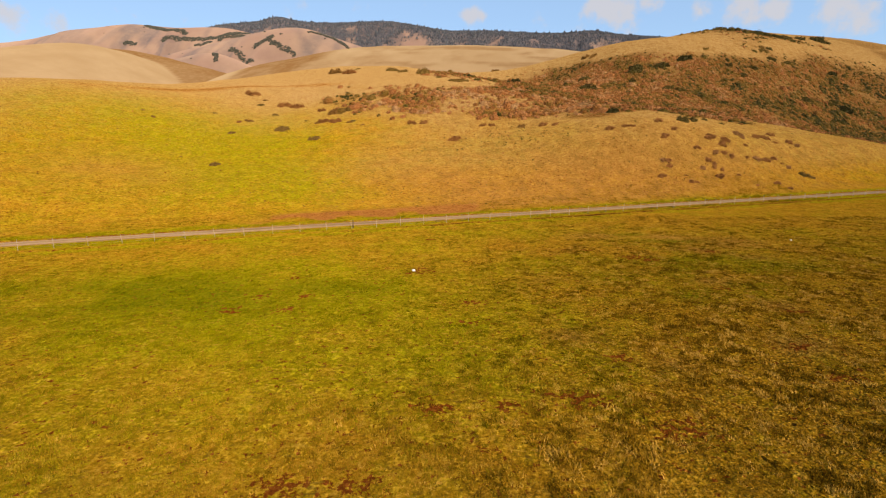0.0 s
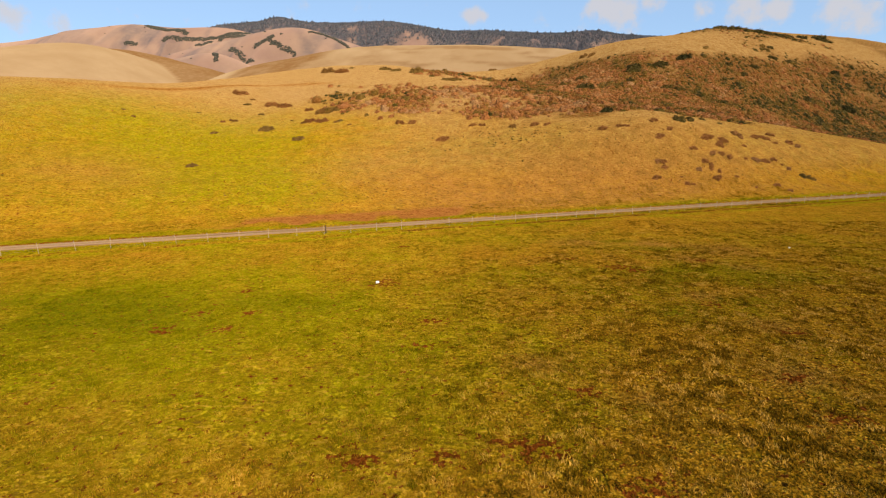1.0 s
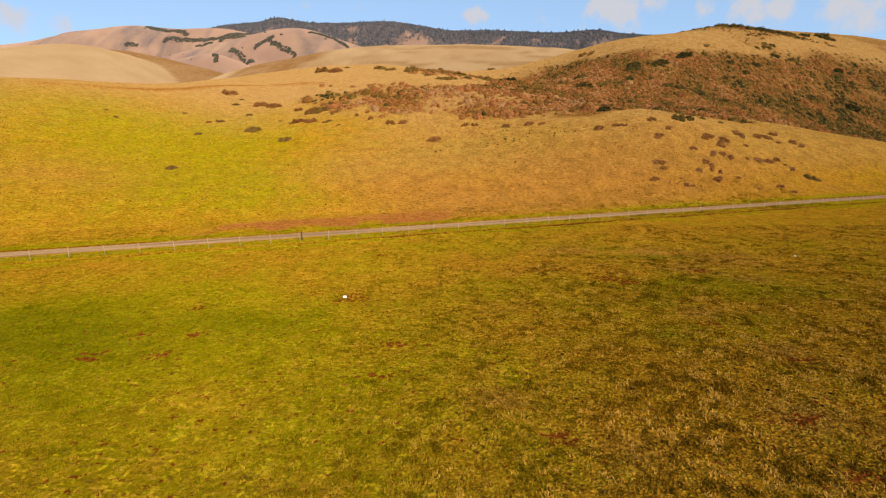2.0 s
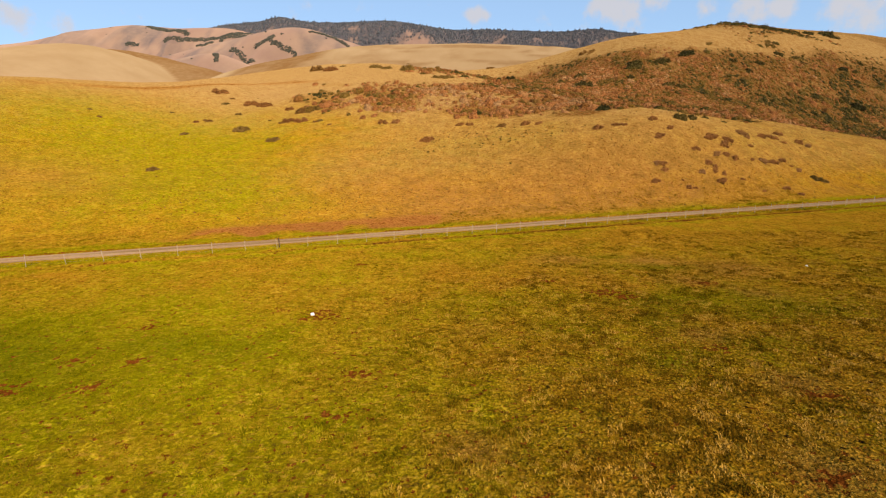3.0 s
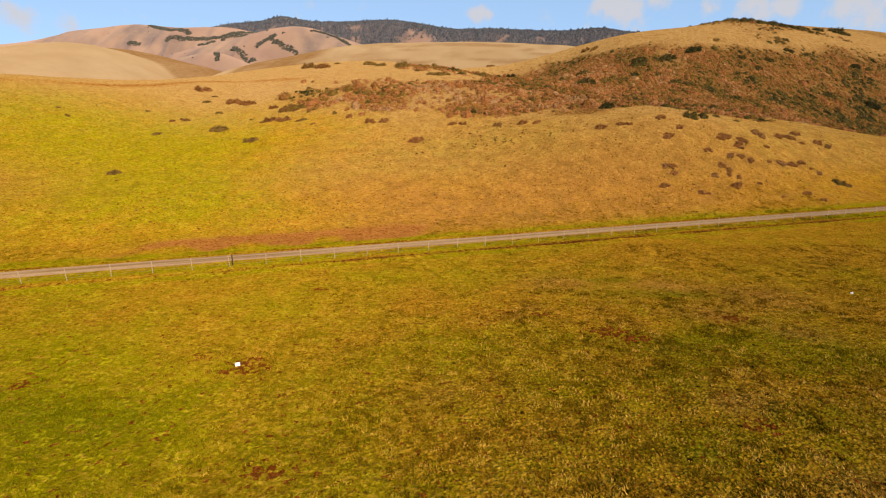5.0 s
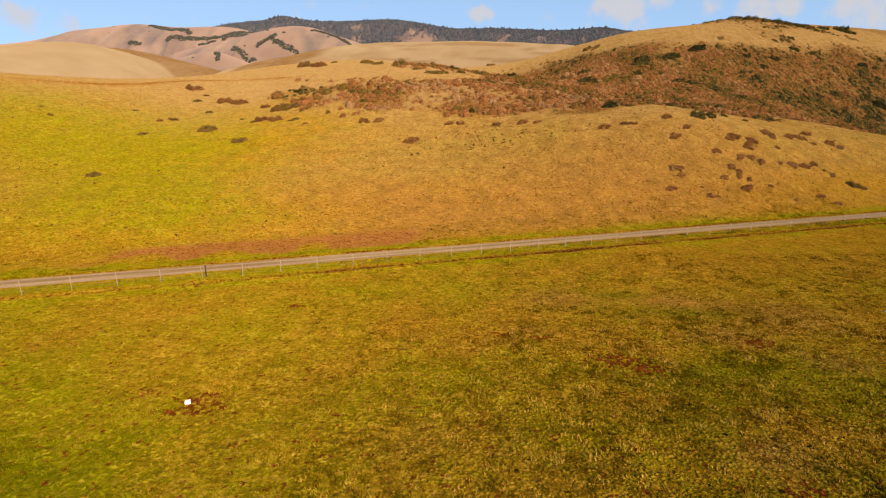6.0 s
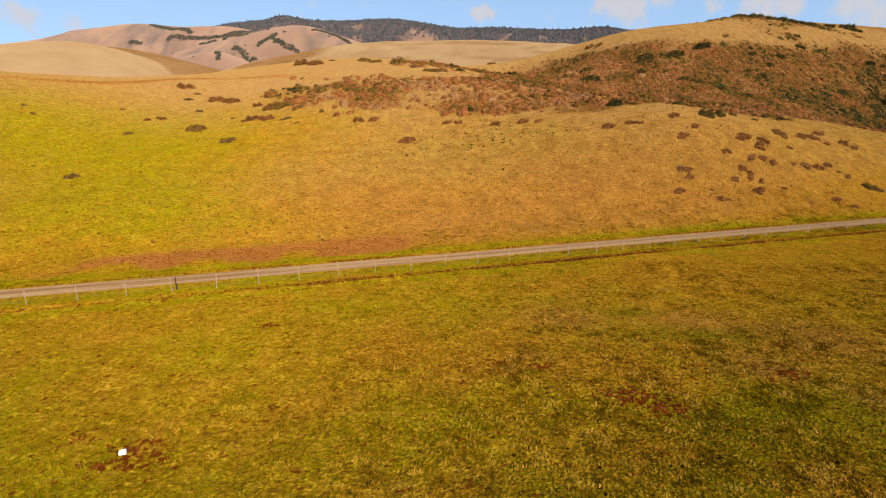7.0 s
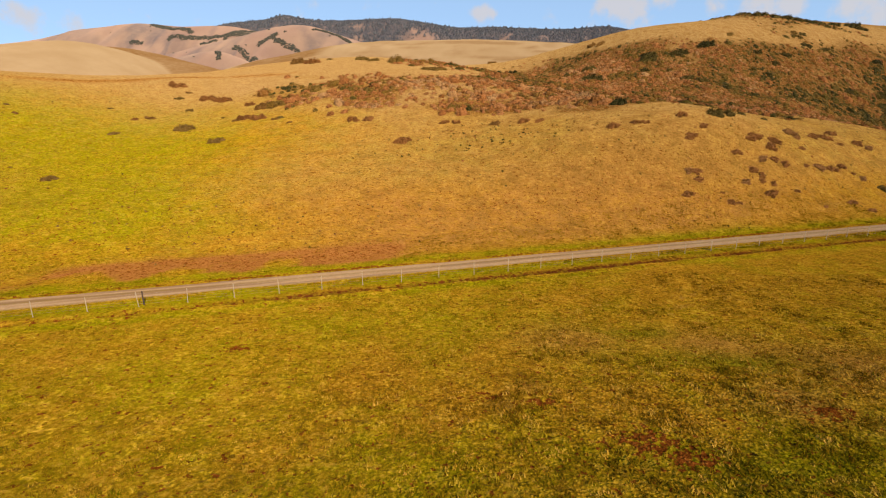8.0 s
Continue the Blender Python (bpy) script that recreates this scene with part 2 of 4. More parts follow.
    relief = m.math("ADD", m.math("MULTIPLY", m.math("ADD", grit, m.math("MULTIPLY", fine, 0.8)), 0.5), m.math("MULTIPLY", mound, m.math("MULTIPLY", thin, 0.35)))
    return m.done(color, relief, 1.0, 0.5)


def road_material():
    m = Nodes("gravel_track", 1.0, 0.0)
    grit, patch = m.noise(14, 5, 0.7), m.noise(0.7, 4)
    color = m.ramp(grit, (0.3, (0.124, 0.078, 0.042)), (0.55, (0.216, 0.145, 0.081)), (0.8, (0.315, 0.224, 0.134)))
    color = m.mix(m.span(patch, 0.35, 0.7, 0.0, 0.5), color, (0.160, 0.098, 0.055))
    color = m.mix(m.math("MULTIPLY", m.field("streak"), 0.8), color, (0.105, 0.060, 0.030))
    color = m.mix(m.math("MULTIPLY", m.field("verge"), m.span(m.noise(3.0), 0.35, 0.6)), color, (0.1054, 0.0706, 0.0124))
    return m.done(color, grit, 0.6, 0.03)


def tuft_material():
    m = Nodes("grass_tufts", 1.0, 0.0)
    per = m.put("ShaderNodeNewGeometry").outputs["Random Per Island"]
    shade = m.math("ADD", m.math("MULTIPLY", m.field("tone"), 0.8), m.math("MULTIPLY", per, 0.2))
    straw = m.ramp(shade, (0.0, (0.0558, 0.0279, 0.0019)), (0.45, (0.186, 0.092, 0.005)), (0.8, (0.315, 0.165, 0.0180)), (1.0, (0.450, 0.260, 0.0450)))
    fresh = m.ramp(shade, (0.0, (0.046, 0.046, 0.0006)), (0.5, (0.136, 0.122, 0.0010)), (1.0, (0.250, 0.208, 0.0050)))
    return m.done(m.mix(m.field("green"), straw, fresh))


def scrub_material(name, *stops, gap_shade=0.95, grain=1.25):
    m = Nodes(name, 0.95, 0.03)
    per = m.put("ShaderNodeNewGeometry").outputs["Random Per Island"]
    tone = m.ramp(m.field("tone"), *stops)
    where = m.put("ShaderNodeNewGeometry").outputs["Position"]
    boughs = m.put("ShaderNodeTexNoise", Vector=where, Scale=grain, Detail=6.0, Roughness=0.8).outputs["Fac"]
    twigs = m.put("ShaderNodeTexNoise", Vector=where, Scale=grain * 3.2, Detail=4.0, Roughness=0.75).outputs["Fac"]
    both = m.math("ADD", m.math("MULTIPLY", boughs, 0.55), m.math("MULTIPLY", twigs, 0.45))
    # twig highlights and the shade in the gaps, put into the colour by noise
    tone = m.mix(m.span(both, 0.5, 0.64, 0.0, 0.55), tone, m.mix(0.55, tone, (0.34, 0.215, 0.110)))
    gaps = m.math("ADD", m.span(both, 0.52, 0.38, 0.0, gap_shade), m.span(per, 0.85, 0.97, 0.0, 0.3))
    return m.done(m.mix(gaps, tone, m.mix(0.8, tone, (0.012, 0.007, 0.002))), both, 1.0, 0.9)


def tan_material(name, light, dark, shrub, size):
    m = Nodes(name, 1.0, 0.0)
    broad, fine = m.noise(size, 6, 0.6), m.noise(size * 9, 5, 0.65)
    color = m.mix(m.span(broad, 0.3, 0.7), light, dark)
    color = m.mix(m.span(fine, 0.35, 0.75, 0.0, 0.35), color, dark)
    # on the mountains this field also carries the painted shade of slopes
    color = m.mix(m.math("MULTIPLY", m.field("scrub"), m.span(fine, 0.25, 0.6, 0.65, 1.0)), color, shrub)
    return m.done(color, fine, 0.35, 0.4 / size * 0.02)


def plain_material(name, light, dark, scale, roughness=0.7, bump=0.3):
    m = Nodes(name, roughness, 0.3)
    n = m.noise(scale, 5, 0.65)
    return m.done(m.mix(m.span(n, 0.3, 0.7), dark, light), n, bump, 0.01)


PASTURE, TRACK, TUFT = pasture_material(), road_material(), tuft_material()
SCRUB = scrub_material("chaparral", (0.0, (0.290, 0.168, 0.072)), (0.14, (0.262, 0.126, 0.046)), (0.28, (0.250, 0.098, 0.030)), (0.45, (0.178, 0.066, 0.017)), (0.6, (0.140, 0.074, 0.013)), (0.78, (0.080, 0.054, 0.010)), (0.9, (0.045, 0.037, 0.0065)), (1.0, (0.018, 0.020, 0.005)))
SHRUB = scrub_material("twiggy_shrub", (0.0, (0.270, 0.142, 0.050)), (0.2, (0.215, 0.090, 0.025)), (0.4, (0.165, 0.066, 0.017)), (0.6, (0.140, 0.082, 0.018)), (0.8, (0.070, 0.052, 0.012)), (1.0, (0.018, 0.020, 0.005)), gap_shade=0.5, grain=2.2)
FAR_TAN = tan_material("far_grass", (0.236, 0.167, 0.094), (0.204, 0.138, 0.073), (0.128, 0.068, 0.025), 0.012)
# the scrub and forest floor tone has the blue of haze mixed in
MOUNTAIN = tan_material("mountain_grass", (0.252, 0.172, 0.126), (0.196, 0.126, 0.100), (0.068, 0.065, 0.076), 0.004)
# distance haze is put into the needles' base colour as blue-grey
FOREST = scrub_material("hazed_conifer_forest", (0.0, (0.044, 0.052, 0.070)), (0.5, (0.058, 0.066, 0.082)), (1.0, (0.080, 0.086, 0.098)), gap_shade=0.15, grain=0.2)
OAK = scrub_material("oak_leaves", (0.0, (0.034, 0.038, 0.036)), (1.0, (0.062, 0.064, 0.052)), gap_shade=0.3, grain=0.2)
POST = plain_material("weathered_steel", (0.36, 0.30, 0.22), (0.22, 0.17, 0.115), 8, 0.85)
DARK_WOOD = plain_material("dark_wood", (0.062, 0.0372, 0.0217), (0.031, 0.0186, 0.0124), 6, 0.85)
WIRE = plain_material("fence_wire", (0.217, 0.1922, 0.1674), (0.124, 0.0992, 0.0806), 20, 0.5)
SALT = plain_material("salt_white", (0.86, 0.84, 0.80), (0.434, 0.4154, 0.3844), 9, 0.6)


# ---- ground ----
def steps(*spans):
    """Grid lines: spans of (from, to, step), joined."""
    return np.unique(np.round(np.concatenate([np.arange(a, b, s) for a, b, s in spans]), 3))


def outward(start, end, step, grow):
    out = [start]
    while abs(out[-1]) < abs(end):
        out.append(out[-1] + step)
        step *= grow
    return out


def grid_faces(nx, ny):
    i, j = np.meshgrid(np.arange(nx - 1), np.arange(ny - 1))
    a = (j * nx + i).ravel()
    return np.stack([a, a + 1, a + nx + 1, a + nx], 1)


SOIL = [(12.6, 21.8, 0.8), (7.6, 24.7, 0.9), (-0.8, 23.4, 0.6), (3.4, 23.7, 0.5), (-7.5, 17.1, 0.7), (-4.3, 17.3, 0.6), (11.9, 30.0, 0.5), (24.9, 27.6, 0.6),
        (1.6, 40.7, 0.6), (-14.9, 38.5, 0.6), (-18.7, 42.0, 0.5), (-14.2, 42.0, 0.5), (-17.1, 47.9, 0.5), (-19.9, 38.2, 0.6), (22.3, 57.5, 0.9), (24.0, 56.1, 0.7), (17.3, 60.8, 0.5), (33.3, 60.5, 0.8),
        (1.3, 36.1, 0.5), (29.8, 39.0, 0.5), (13.9, 61.2, 0.4), (-3.8, 66.9, 0.5), (-4.9, 51.6, 0.45), (-4.1, 50.9, 0.35), (-3.6, 52.0, 0.35), (-2.7, 51.1, 0.35), (-4.9, 50.0, 0.5), (-7.9, 52.0, 0.4), (-3.0, 50.2, 0.4), (25.0, 31.9, 0.6), (27.0, 45.2, 0.5)]
# heaps of pale dead grass: x, y, radius
THATCH = [(13.7, 61.6, 1.1), (17.1, 62.4, 0.8), (15.0, 60.4, 0.8), (29.0, 40.4, 1.6), (25.5, 32.2, 2.0), (32.0, 61.5, 2.2), (37.0, 57.5, 1.8), (11.0, 47.0, 2.0), (16.0, 29.5, 1.6), (20.0, 26.0, 2.4), (27.0, 47.5, 1.5), (9.0, 33.5, 1.4), (31.0, 69.0, 3.0), (39.0, 66.0, 3.5), (20.5, 69.5, 3.0)]
# damp dark green: x, y, radii along x and y
DAMP = [(28.5, 55.5, 7.0, 1.8), (36.0, 52.8, 6.0, 2.2), (22.4, 43.1, 2.2, 1.8), (17.0, 37.2, 2.4, 2.4), (31.0, 66.2, 6.0, 1.3), (26.0, 70.8, 2.6, 0.8), (28.0, 53.6, 5.0, 2.2), (-31.0, 41.0, 16.0, 7.0), (-12.0, 44.5, 7.0, 2.5), (-28.0, 73.5, 8.0, 1.3),
        (24.0, 50.5, 4.0, 1.6), (33.5, 46.5, 5.0, 2.0), (20.0, 63.5, 3.0, 0.9)]


def scrub_share(x, y):
    """How thickly chaparral covers the hill: 0 to 1."""
    z = land(x, y)
    rough, fine = fbm(x, y, 40, 4, 101), fbm(x, y, 12, 3, 103)
    start = 186 - 0.55 * np.clip(x - 120, 0, 90) - 14 * smooth(80, 40, x)
    hill = smooth(start, start + 8, y) * smooth(25, 60, x) * (1 - smooth(53, 61, z + 16 * (rough - 0.5) - 0.10 * np.clip(x - 190, 0, 100)))
    hill = hill * (1 - smooth(330, 400, y))
    flank = smooth(24, 36, x) * (1 - smooth(105, 135, x)) * smooth(225, 250, y) * (1 - smooth(375, 392, y)) * (1 - smooth(-2, 3, z - 51.5 - 0.14 * (x - 40) + 6 * (rough - 0.5))) * (0.6 + 0.4 * smooth(0.35, 0.5, fine))
    valley = 0.75 * smooth(-22, -8, x) * (1 - smooth(25, 40, x)) * smooth(226, 234, y) * (1 - smooth(258, 272, y)) * smooth(0.40, 0.52, fine)
    low = np.interp(x, [-60, -29, -14, 8, 22, 40, 62, 90], [174, 167, 156, 152, 149, 141, 156, 168])
    high = np.interp(x, [-60, -20, 7, 30, 60], [172, 179, 198, 245, 320])
    lay = y + 9 * (fine - 0.5)
    gully = smooth(-36, -20, x) * (1 - smooth(80, 110, x)) * smooth(low - 1, low + 4, lay) * (1 - smooth(high - 8, high + 8, lay + 14 * (rough - 0.5)))
    gully = gully * np.maximum(0.25 + 0.75 * smooth(0.36, 0.5, fine), smooth(20, 55, x)) + 0.5 * smooth(-62, -45, x) * (1 - smooth(-20, 0, x)) * smooth(150, 160, y) * (1 - smooth(188, 205, y)) * smooth(0.5, 0.64, fine)
    upper = 0.55 * smooth(175, 225, x) * smooth(260, 300, y) * (1 - smooth(430, 520, y)) * smooth(0.42, 0.6, rough)
    return np.clip(np.maximum(np.maximum(np.maximum(hill * (0.55 + 0.45 * smooth(0.3, 0.5, fine)), gully), upper) + valley, flank), 0, 1), rough, fine


def cover(x, y):
    """What grows where: green, dry, rust-coloured and bare shares of the ground, each between 0 and 1."""
    w = (y - LEAN * x - ROAD_W) * ACROSS
    z = land(x, y)
    broad, mid = fbm(x, y, 34, 4, 41), fbm(x, y, 9, 4, 47)
    green = 0.36 - 0.56 * smooth(-8, 26, x) + 0.75 * blob(x, y, -26, 43, 20, 11) + 0.35 * blob(x, y, -2, 38, 20, 16) + 0.55 * blob(x, y, 36, 56, 13, 5) + 0.4 * blob(x, y, 18, 46, 8, 6)
    green += 0.26 * smooth(40, 58, y) * smooth(0, 15, x) + 0.30 * blob(x, y, 12, 70, 30, 7) + 0.3 * blob(x, y, 30, 36, 10, 10) + 0.85 * (mid - 0.5) + 0.6 * (broad - 0.5)
    hill_green = 0.72 * blob(x, y, -60, 128, 24, 30) + 0.55 * blob(x, y, -40, 103, 22, 14) + 0.55 * blob(x, y, -100, 142, 34, 20) + 0.25 * blob(x, y, 18, 131, 18, 9) + 0.10 * smooth(25, 60, x) + 0.35 * (mid - 0.5)
    hill_green = hill_green + 0.22 * blob(x, y, -90, 105, 40, 20) + 0.1 + 0.2 * smooth(15, -70, x + 60 * (broad - 0.5))
    past = smooth(3, 12, w)
    green = green * (1 - past) + hill_green * past
    fringe = np.exp(-((w - 4.2) / 1.6) ** 2) + np.exp(-((w + 3.6) / 1.3) ** 2) + 0.6 * np.exp(-((w + 7.6) / 1.0) ** 2)
    green = np.clip(green + 0.95 * fringe * (0.5 + mid), 0, 1)
    dry = (0.45 * smooth(1, 9, z) * smooth(-65, -5, x + 50 * (broad - 0.5)) + smooth(10, 34, z + 14 * (broad - 0.5) + 5 * (mid - 0.5))) * (1 - 0.75 * blob(x, y, -95, 135, 45, 42)) * past
    rust = past * (1.0 * blob(x, y, 14, 109, 30, 11) + 0.4 * blob(x, y, 55, 112, 30, 9) + 0.5 * blob(x, y, 10, 96, 22, 7) + 0.5 * blob(x, y, -75, 100, 16, 14) + 0.55 * smooth(5, 40, x) * (1 - smooth(120, 150, y))) * (0.4 + 0.8 * smooth(0.3, 0.6, broad))
    trodden = 1.6 * np.exp(-((w - 8.0 - 3 * (broad - 0.5)) / 3.4) ** 4) * smooth(-42, -28, x) * (1 - smooth(-2, 10, x)) * smooth(0.33, 0.5, mid)
    bare, rust = 0.12 * trodden, rust + 0.3 * trodden
    trod = np.clip(1.3 * trodden * (0.6 + 0.8 * mid), 0, 1)
    bare += np.exp(-((y - LEAN * x - DITCH_W) / 0.75) ** 2) * (0.35 + 0.45 * smooth(-20, 10, x + 30 * (broad - 0.5)))
    wet = np.exp(-((y - LEAN * x - DITCH_W - 0.1) / 0.62) ** 2) * (0.2 + 0.5 * smooth(-25, 8, x + 30 * (broad - 0.5)))
    bare += 1.0 * np.exp(-((w - 2.25) / 0.5) ** 2) * (0.45 + 0.55 * smooth(0.4, 0.55, mid))
    for cx, cy, along in ((-27.0, 80.0, 3.0), (-21.8, 81.2, 2.2), (-33.0, 78.0, 2.5)):
        wet = wet + 0.8 * np.exp(-((x - cx) / along) ** 2 - ((y - cy - LEAN * (x - cx)) / 0.45) ** 2) * smooth(0.3, 0.5, mid)
    near = 1 - past
    for cx, cy, r in THATCH:
        rust = rust + 0.75 * near * blob(x, y, cx, cy, r * 1.3, r * 0.9) * smooth(0.3, 0.5, mid)
    deep = 0.0 * x
    for cx, cy, rx, ry in DAMP:
        deep = np.maximum(deep, blob(x, y, cx, cy, rx, ry))
    deep = np.clip((0.55 * deep + 0.45 * blob(x, y, -31, 41, 17, 8)) * (0.35 + 1.0 * smooth(0.3, 0.62, mid)), 0, 1)
    for cx, cy, r in SOIL:
        bare = bare + 0.95 * blob(x, y, cx, cy, r * 2.0, r * 1.0)
    # a cut bank along the far brow
    rim = np.interp(y, [158, 164, 175, 183, 212], [-124, -119.5, -109, -102, -90])
    brow = np.exp(-((x - rim) / 3.4) ** 2) * smooth(150, 160, y) * (1 - smooth(209, 214, y)) + np.exp(-((y - 210 - 4 * (broad - 0.5)) / 1.8) ** 2) * smooth(-92, -86, x) * (1 - smooth(-60, -40, x))
    brow = brow * smooth(0.25, 0.42, mid) * (0.45 + 0.55 * smooth(165, 180, y))
    brush = scrub_share(x, y)[0]
    rust = rust + 0.6 * brush
    bare = bare + 0.3 * brush
    litter = np.clip(1.15 * brush * (0.4 + 0.6 * smooth(5, 50, x)), 0, 0.9)
    thin = np.where(w < 0, 0.05 + 0.95 * smooth(-14, 26, x + 16 * (broad - 0.5)) * (1 - 0.65 * smooth(50, 75, y)), 0.16 * (1 - smooth(4, 30, z)))
    return green, np.clip(dry * (1 - 0.4 * brush), 0, 1), np.clip(rust + 1.2 * brow, 0, 1), np.clip(bare + 0.6 * brow, 0, 1), np.clip(wet, 0, 1), thin, trod, deep, litter, past * (0.25 + 0.75 * smooth(-45, 25, x + 40 * (broad - 0.5)))


def build_ground():
    xs = np.array(outward(-330, -4600, -5, 1.14)[:0:-1] + list(steps((-330, -90, 4), (-90, -46, 1.2), (-46, 62, 0.5), (62, 170, 1.2), (170, 520, 4))) + outward(520, 4600, 5, 1.14))
    ws = np.array(outward(-30, -4600, -2, 1.14)[:0:-1] + list(steps((-30, 4, 1.2), (4, 76, 0.5), (76, 94, 0.3), (94, 170, 1.2), (170, 560, 3.2))) + outward(560, 4300, 6, 1.16))
    gx, gw = np.meshgrid(xs, ws)
    x, y = gx.ravel(), (gw + LEAN * gx).ravel()
    z = ground_height(x, y)
    green, dry, rust, bare, wet, thin, trod, deep, litter, slope = cover(x, y)
    me = mesh_from("ground", np.stack([x, y, z], 1), grid_faces(len(xs), len(ws)), PASTURE,
                   (("green", green), ("dry", dry), ("rust", rust), ("soil", bare), ("wet", wet), ("thin", thin), ("trod", trod), ("deep", deep), ("litter", litter), ("slope", slope)), True)
    return tagged(new("ground", me), "ochre and green pasture rising into dry grass hills", "ground", kind="structure")


def build_road():
    xs, across = np.arange(-420, 520, 0.5), np.linspace(-1, 1, 15)
    gx, gs = np.meshgrid(xs, across)
    x, s = gx.ravel(), gs.ravel()
    half = 1.85 + 0.45 * (fbm(x, s * 9, 3.0, 3, 71) - 0.5)
    w = ROAD_W + s * half
    ruts = np.exp(-((np.abs(s) - 0.5) / 0.16) ** 2)
    z = 0.075 * (1 - s ** 4) - 0.02 - 0.025 * ruts + 0.03 * (fbm(x, w, 1.2, 3, 73) - 0.5)
    verge = np.clip(smooth(0.72, 1.0, np.abs(s)) + 0.55 * np.exp(-(s / 0.16) ** 2), 0, 1)
    streak = np.clip(smooth(0.45, 0.7, fbm(x * 0.12, s * 6 + 40, 2.0, 3, 75)) + 0.7 * np.exp(-((s - 0.95) / 0.12) ** 2) + 0.35 * np.exp(-((s - 0.05) / 0.2) ** 2) - 0.4 * ruts, 0, 1)
    me = mesh_from("road", np.stack([x, w + LEAN * x, z], 1), grid_faces(len(xs), len(across)), TRACK, (("verge", verge), ("streak", streak)), True)
    return tagged(new("road", me), "pale gravel farm track with two wheel ruts", "road", kind="structure")


# ---- far hills and mountains ----
def crest(points, x):
    px, pz = np.array(points, float).T
    return sum(np.interp(x + d, px, pz) for d in (-45, -22, 0, 22, 45)) / 5


def ridge(points, at, front, back, base, x, y):
    top = crest(points, x)
    d = np.where(y < at, (y - at) / front, (y - at) / back)
    fall = np.exp(-d * d)
    return base + (top - base) * fall, fall


DOME = [(-1400, 100), (-1150, 130), (-993, 158), (-946, 156), (-908, 163), (-882, 173), (-844, 182), (-819, 186), (-759, 191), (-713, 188), (-679, 181), (-657, 174),
        (-635, 161), (-614, 147), (-592, 133), (-571, 119), (-520, 90), (-420, 60)]
BROWN = [(-1300, 160), (-917, 200), (-820, 210), (-793, 210), (-754, 204), (-715, 195), (-663, 183), (-611, 170), (-546, 153), (-494, 138), (-400, 100), (-300, 60)]
MIDDLE = [(-520, 60), (-430, 110), (-385, 125), (-342, 134), (-300, 145), (-258, 153), (-196, 161), (-114, 165), (17, 164), (147, 158), (286, 145), (600, 120), (900, 60)]
TAN_RANGE = [(-3600, 330), (-2960, 401), (-2340, 464), (-2158, 481), (-2036, 501), (-1885, 525), (-1737, 537), (-1648, 549), (-1576, 545), (-1449, 531), (-1363, 524), (-1277, 528),
             (-1162, 527), (-1079, 510), (-967, 483), (-828, 445), (-603, 400), (-300, 300), (200, 200)]
FRONT_SPUR = [(-1700, 200), (-1261, 300), (-1145, 319), (-1027, 346), (-912, 366), (-821, 385), (-752, 402), (-685, 412), (-618, 413), (-564, 402), (-510, 383), (-445, 362), (-380, 341), (-293, 310), (0, 180)]
LOW_SPUR = [(-1500, 120), (-1011, 247), (-911, 268), (-833, 281), (-777, 272), (-722, 245), (-647, 215), (-450, 120)]
WOODED = [(-2600, 420), (-1925, 609), (-1570, 700), (-1418, 712), (-1267, 723), (-1190, 753), (-1117, 735), (-1007, 710), (-785, 704), (-489, 710), (-379, 700), (-197, 666),
          (-50, 647), (132, 648), (387, 635), (532, 627), (677, 628), (856, 643), (965, 618), (1289, 597), (1755, 555), (2471, 475), (3600, 350)]


def hills_height(x, y):
    a, fa = ridge(DOME, 1000, 330, 300, 55, x, y)
    b, fb = ridge(BROWN, 1150, 230, 300, 55, x, y)
    c, fc = ridge(MIDDLE, 900, 200, 500, 50, x, y)
    return np.maximum(np.maximum(a, b), c) + (fbm(x, y, 90, 4, 81) - 0.5) * 7 - 90 * (1 - smooth(370, 470, y)), b - np.maximum(a, c)


def build_far_hills():
    xs, ys = np.arange(-1700, 1000, 10.0), np.concatenate([np.arange(370, 1120, 9.0), np.arange(1120, 1700, 20.0)])
    gx, gy = np.meshgrid(xs, ys)
    x, y = gx.ravel(), gy.ravel()
    z, over = hills_height(x, y)
    scrub = smooth(-1, 3, over) * (0.75 + 0.25 * smooth(0.3, 0.6, fbm(x, y, 60, 4, 83))) + 0.3 * smooth(0.62, 0.75, fbm(x, y, 70, 4, 85)) * smooth(-560, -420, x)
    scrub = scrub + 0.95 * smooth(-370, -340, x) * (1 - smooth(-255, -165, x + 60 * (fbm(x, y, 50, 3, 86) - 0.5))) * (0.6 + 0.4 * smooth(0.3, 0.6, fbm(x, y, 25, 3, 88))) + 0.6 * smooth(0.56, 0.66, fbm(x * 0.3, y, 26, 3, 87)) * smooth(-200, -60, x)
    me = mesh_from("far_hills", np.stack([x, y, z], 1), grid_faces(len(xs), len(ys)), FAR_TAN, (("scrub", np.clip(scrub, 0, 1)),), True)
    return tagged(new("far_hills", me), "smooth straw-coloured grass hills with brown gullies", "hills", kind="structure")


